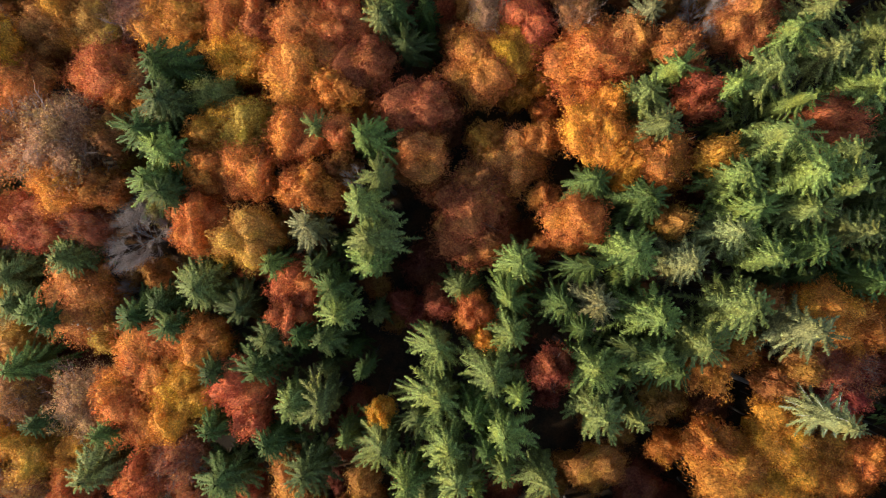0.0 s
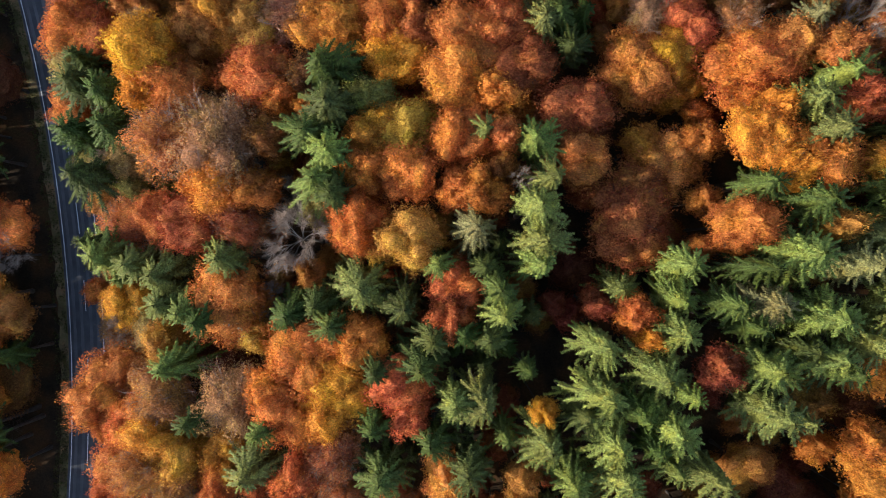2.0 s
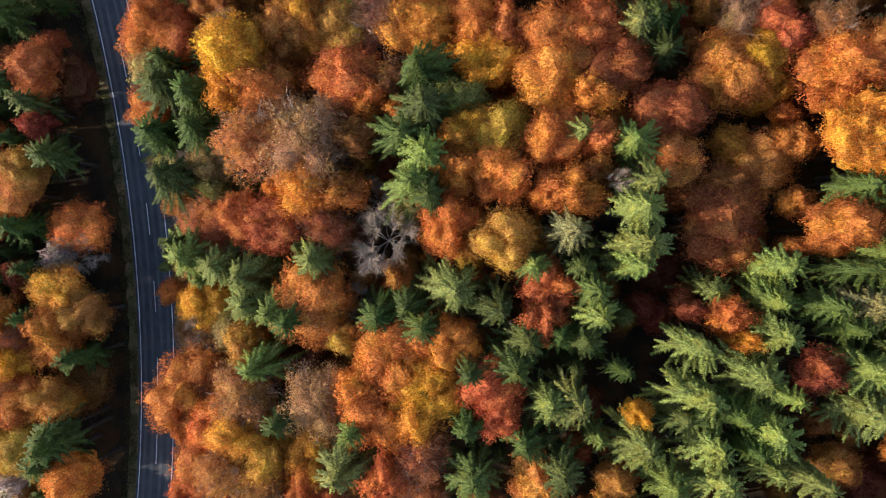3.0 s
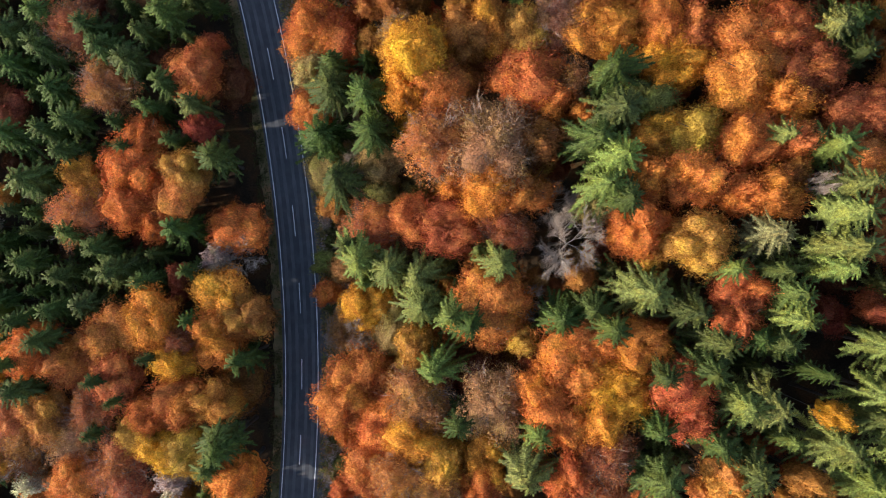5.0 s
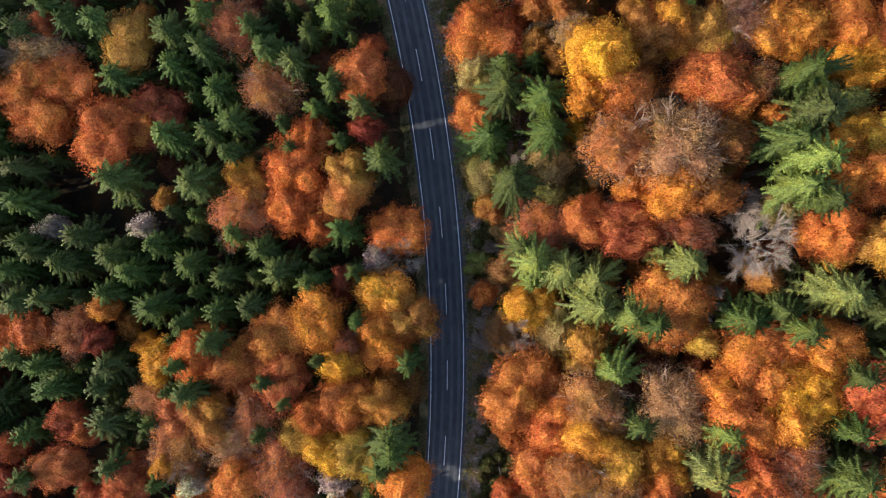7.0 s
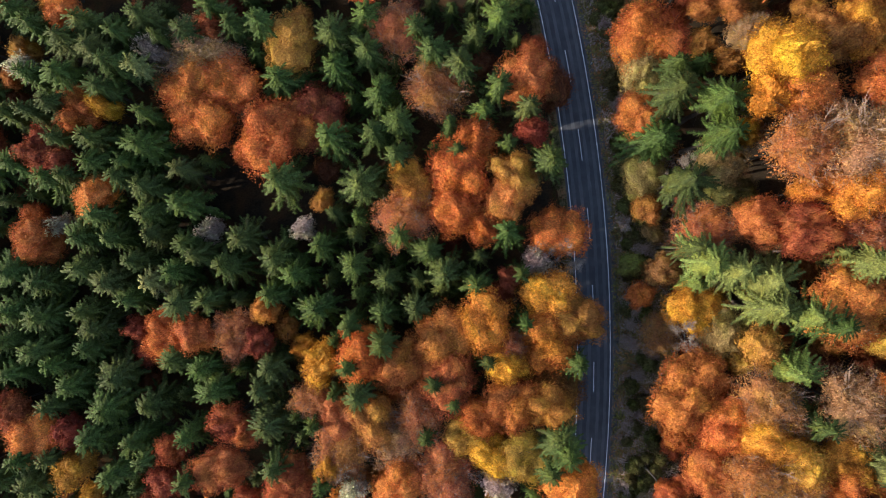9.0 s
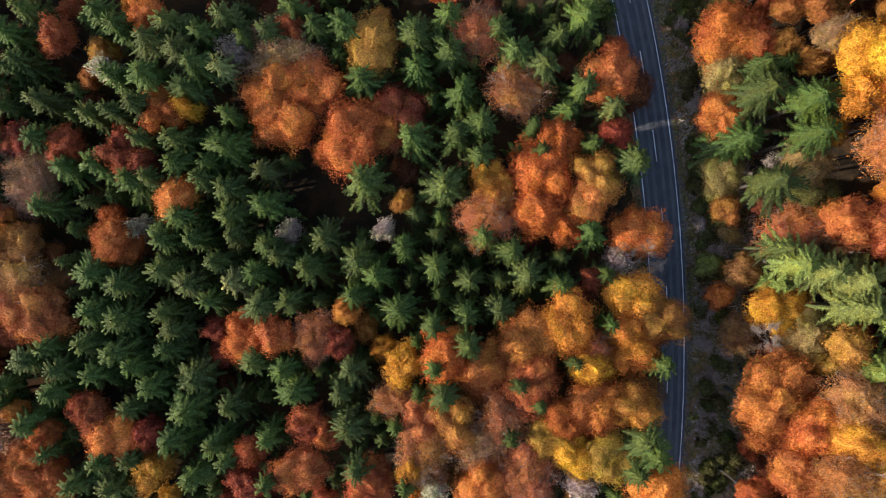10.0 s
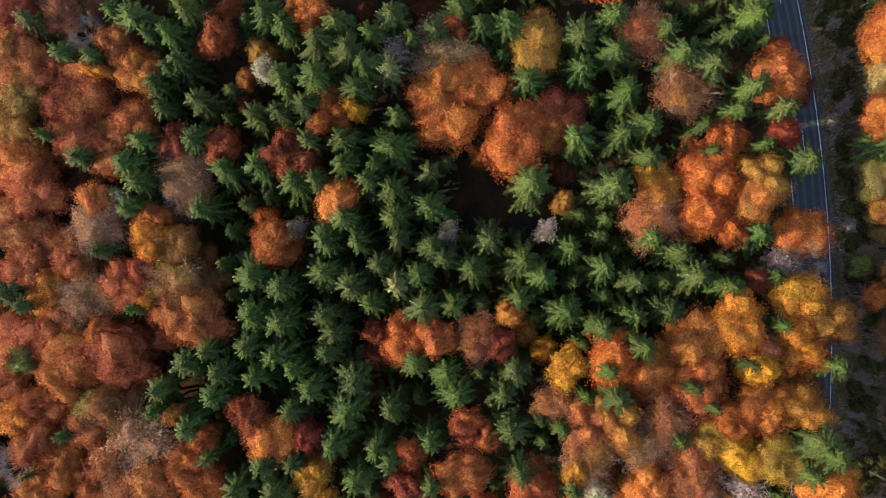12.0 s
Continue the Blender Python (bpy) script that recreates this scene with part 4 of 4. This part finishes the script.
# ---- a tall spruce with a bleached bare trunk ----
bleached, _, _ = first_of("spruce_tree", spruce_kind(19, 32, 3.1, 8.6, 0.60, 0.165, 0.52, 0.95))
bleached.location = (42.7, -18.7, ground_z(42.7, -18.7) - 0.1)
tagged(bleached, "tall grey-green spruce with a bleached bare lower trunk", "spruce tree", "forest trees")
PLANTED.append((42.7, -18.7, 3.3, "l", 32.0))
for part in bleached.children:
    part.color = (*COLOURS["l"], 1)
    if part.name.startswith(("trunk", "framework")):
        part.data.materials[0] = DEAD
        tagged(part, "bleached bare trunk" if part.name.startswith("trunk") else "bleached dead boughs")

# ---- smaller trees that fill the gaps between the crowns ----
filler = random.Random(23)
# three spruces added so that their shadows keep the sun off the road ends
stand("s", [(-93.5, 38.5, 13.0, 2.8), (-98.0, 40.5, 13.0, 2.8), (-92.5, -43.0, 13.0, 3.0)])
GROWN = list(PLANTED)
CLEARINGS = [(-4.0, -17.0, 8.0), (-134.0, 8.0, 6.0), (6.0, 14.0, 6.0), (-128.0, 10.0, 6.0), (12.0, -26.0, 7.0), (-4.0, 3.0, 5.0), (24.0, -31.0, 6.0)]
for i in range(-70, 20):
    for j in range(-13, 14):
        x, y = i * 3.0 + filler.uniform(-1.2, 1.2), j * 3.0 + filler.uniform(-1.2, 1.2)
        if x < -206 or x > 58 or -89.5 < x < -70 or any((x - a) ** 2 + (y - b) ** 2 < c * c for a, b, c in CLEARINGS):
            continue
        near = sorted(((x - p[0]) ** 2 + (y - p[1]) ** 2, p) for p in PLANTED if abs(x - p[0]) < 12 and abs(y - p[1]) < 12)
        if not near or abs(y) > (105 - ground_z(x, y) - near[0][1][4]) * 0.394 + 2:
            continue
        grown = min(((x - p[0]) ** 2 + (y - p[1]) ** 2, p) for p in GROWN)[1]
        r = filler.uniform(1.7, 2.4)
        if any(q < ((0.70 if x < -88 else 0.66) * (r + p[2])) ** 2 for q, p in near):
            continue
        tone = grown[3]
        stand(tone if tone[0] not in "nwlq" else "b", [(x, y, grown[4] * filler.uniform(0.68, 0.86), r)])

# ---- low understorey in the gaps, seen dimly between the crowns ----
under = random.Random(29)
for i in range(-70, 20):
    for j in range(-13, 14):
        x, y = i * 3.0 + under.uniform(-1.3, 1.3), j * 3.0 + under.uniform(-1.3, 1.3)
        if x < -206 or x > 58 or -90.5 < x < -68 or any((x - p[0]) ** 2 + (y - p[1]) ** 2 < (0.72 * p[2] + 0.6) ** 2 for p in PLANTED):
            continue
        if any((x - a) ** 2 + (y - b) ** 2 < c * c for a, b, c in CLEARINGS):
            continue
        if under.random() < (0.75 if x > -68 else 0.4):
            stand(under.choice(("k", "r", "rk", "b", "pr") if x > -68 else ("k", "s", "s")), [(x, y, under.uniform(6.0, 12.0) if x > -68 else under.uniform(5.0, 9.0), under.uniform(1.6, 2.5))])

# ---- bushes, dry grass and posts along the east verge ----
bushes = random.Random(31)
for k in range(120):
    y = -42 + 86 * (k + bushes.random()) / 120
    x = road_x(y) + bushes.uniform(5.2, 11.5)
    if any((x - p[0]) ** 2 + (y - p[1]) ** 2 < (0.55 * p[2]) ** 2 for p in PLANTED) or (x + 68.5) ** 2 + (y - 1.5) ** 2 < 9:
        continue
    mauve = -24 < y < -4 and bushes.random() < 0.6 or bushes.random() < 0.15
    plant("m" if mauve else "u", x, y, bushes.uniform(1.2, 2.6), bushes.uniform(0.8, 1.5))
for k in range(26):
    y = -44 + 42 * (k + bushes.random()) / 26
    x = road_x(y) + bushes.uniform(11.5, 18.0)
    plant(bushes.choice(("k", "r", "v", "b", "k")), x, y, bushes.uniform(4.0, 7.5), bushes.uniform(1.5, 2.4))
tuft = random.Random(7)
hv, hf = [], []
for k in range(1500):
    a, q = tuft.uniform(0, math.tau), 3.4 * math.sqrt(tuft.random())
    x, y = -68.6 + q * math.cos(a) * 0.8, 1.6 + q * math.sin(a)
    b, h, lean = tuft.uniform(0, math.tau), tuft.uniform(0.15, 0.45), tuft.uniform(0.1, 0.4)
    z = ground_z(x, y)
    n = len(hv)
    hv += [(x - 0.05 * math.sin(b), y + 0.05 * math.cos(b), z), (x + 0.05 * math.sin(b), y - 0.05 * math.cos(b), z), (x + lean * math.cos(b), y + lean * math.sin(b), z + h)]
    hf.append((n, n + 1, n + 2))
tagged(new("dry_grass", mesh_of("dry_grass", hv, hf, HAY)), "patch of pale dry grass at the forest edge", "grass", kind="stuff")


def undergrowth(name, label, material, seed, count, near, far, height, y0=-48, y1=48, colour=(0.1, 0.1, 0.03)):
    """Low blades, stems and fallen leaves in uneven patches along the road, between two distances from its middle."""
    rng = random.Random(seed)
    v, f = [], []
    while len(f) < count:
        y, off = rng.uniform(y0, y1), rng.uniform(min(near, far), max(near, far))
        x = road_x(y) + off
        patch = noise.noise(Vector((x * 0.5, y * 0.5, seed))) + 0.5 * noise.noise(Vector((x * 1.7, y * 1.7, seed)))
        if patch < 0.05 - 0.3 * rng.random():
            continue
        b, h, lean, w = rng.uniform(0, math.tau), height * rng.uniform(0.15, 1.0) * (0.6 + max(0, patch)), rng.uniform(0.1, 0.5), rng.uniform(0.04, 0.09)
        z, n = max(0.045 * y, ground_z(x, y)) + 0.03, len(v)
        v += [(x - w * math.sin(b), y + w * math.cos(b), z), (x + w * math.sin(b), y - w * math.cos(b), z), (x + lean * math.cos(b), y + lean * math.sin(b), z + h)]
        f.append((n, n + 1, n + 2))
    ob = tagged(new(name, mesh_of(name, v, f, material)), label, "undergrowth", kind="stuff")
    ob.color = (*colour, 1)
    return ob


undergrowth("verge_grass", "olive grass in patches along the road verge", LEAF, 41, 26000, 3.4, 14.0, 0.5, colour=(0.20, 0.165, 0.055))
undergrowth("verge_brush", "brown dead stems and brush beside the forest", BRUSH, 42, 22000, 4.2, 15.0, 0.9)
undergrowth("fallen_leaves", "rust-brown fallen leaves along the verge", LEAF, 43, 20000, 3.2, 17.0, 0.10, colour=(0.36, 0.15, 0.055))
# the overhanging trees' shade is put into this grass's colour
undergrowth("west_verge_grass", "grass and fallen leaves on the narrow verge, darkened as in shade", LEAF, 44, 5000, -5.5, -3.3, 0.35, colour=(0.06, 0.055, 0.02))
for y in (31.0, 6.2):
    x, z = road_x(y) + 3.75, 0.045 * y
    post = tagged(new("delineator_post"), "white roadside marker post with a dark band", "marker post", "marker posts")
    post.location = (x, y, z)
    w = Wood()
    w.limb([(0, 0, -0.1), (0, 0, 0.9), (0.02, 0, 1.0)], [0.075, 0.07, 0.03], 6)
    child("body", w.mesh("body", PAINT), post)
    w = Wood()
    w.limb([(0, 0, 0.68), (0, 0, 0.84)], [0.078, 0.077], 6)
    child("band", w.mesh("band", ASPHALT), post, "black band")

# ---- the forest goes on round about: added trees, mostly unseen, that shade and close its edges ----
fringe = random.Random(11)
REST = {"s": [], "o": [], "r": []}
# unseen roadside row, added to cast shade on the road
for y in (-62, -57, -52, -47, -43, 43, 48, 53, 58):
    REST["s" if y % 2 else "o"].append((road_x(y) - 9.5, y, 13, 3.4))
for i in range(-40, 14):
    for j in range(-11, 12):
        x, y = i * 5.6 + fringe.uniform(-1.8, 1.8), j * 5.2 + fringe.uniform(-1.8, 1.8)
        crown = 33 if x > -20 else 23 if x > -72 else 11
        edge = (105 - crown) * 0.394 - 1
        if abs(y) > edge + 9 or (abs(y) < edge and -208 < x < 60) or abs(x - road_x(y)) < 8.5:
            continue
        r = fringe.uniform(2.6, 4.0)
        if any((x - a) ** 2 + (y - b) ** 2 < (0.8 * (r + c)) ** 2 for a, b, c, *_ in PLANTED):
            continue
        REST[fringe.choice("sssoorr")].append((x, y, crown - (ground_z(x, 0) if x > -72 else 0) + fringe.uniform(-2, 2), r))
WIDER = {"s": [], "o": [], "r": []}
for i in range(-42, 20):
    for j in range(-13, 14):
        x, y = i * 6.4 + fringe.uniform(-2, 2), j * 6.4 + fringe.uniform(-2, 2)
        crown = 33 if x > -20 else 23 if x > -72 else 11
        edge = (105 - crown) * 0.394 + 7
        if (abs(y) < edge and -214 < x < 66) or abs(x - road_x(y)) < 9:
            continue
        WIDER[fringe.choice("sssoorr")].append((x, y, max(9, crown - (ground_z(x, 0) if x > -72 else 0) + fringe.uniform(-3, 2)), fringe.uniform(3.2, 4.6)))
COARSE = {
    "s": spruce_kind(210, 14, 2.6, 6.5, 1.3, 0.9, fine=4.0),
    "o": broadleaf_kind(211, 17, 4.2, 420, 0.6, core=0.9),
    "r": broadleaf_kind(212, 17, 4.2, 420, 0.6, core=0.9),
}
FAR = {
    "s": (spruce_kind(200, 14, 2.6, 6.5, 0.8, 0.5, fine=2.2), "distant_spruces", "dark green spruces added round the forest, mostly unseen"),
    "o": (broadleaf_kind(201, 17, 4.2, 1100, 0.42, core=0.84), "distant_beeches", "orange beeches added round the forest, mostly unseen"),
    "r": (broadleaf_kind(202, 17, 4.2, 1100, 0.42, core=0.84), "distant_oaks", "rust-red oaks added round the forest, mostly unseen"),
}
for code, (kind, name, label) in FAR.items():
    v, f, mats = [], [], []
    for kind, (x, y, h, r) in [(kind, q) for q in REST[code]] + [(COARSE[code], q) for q in WIDER[code]]:
        m = Matrix.Translation((x, y, ground_z(x, y) - 0.1)) @ Matrix.Rotation(fringe.uniform(0, math.tau), 4, "Z") @ Matrix.Diagonal((r / kind[4], r / kind[4], h / kind[3], 1))
        for slot, me in ((0, kind[2]), (1, kind[0])):
            k = len(v)
            v += [tuple(m @ q.co) for q in me.vertices]
            f += [tuple(i + k for i in q.vertices) for q in me.polygons]
            mats += [slot] * len(me.polygons)
    me = mesh_of(name, v, f, NEEDLE if code == "s" else LEAF)
    me.materials.append(BARK)
    me.polygons.foreach_set("material_index", mats)
    ob = tagged(new(name, me), label, "forest", kind="stuff")
    ob.color = (*COLOURS[code], 1)

for root in PROTOTYPES:
    for ob in (*root.children_recursive, root):
        bpy.data.objects.remove(ob)
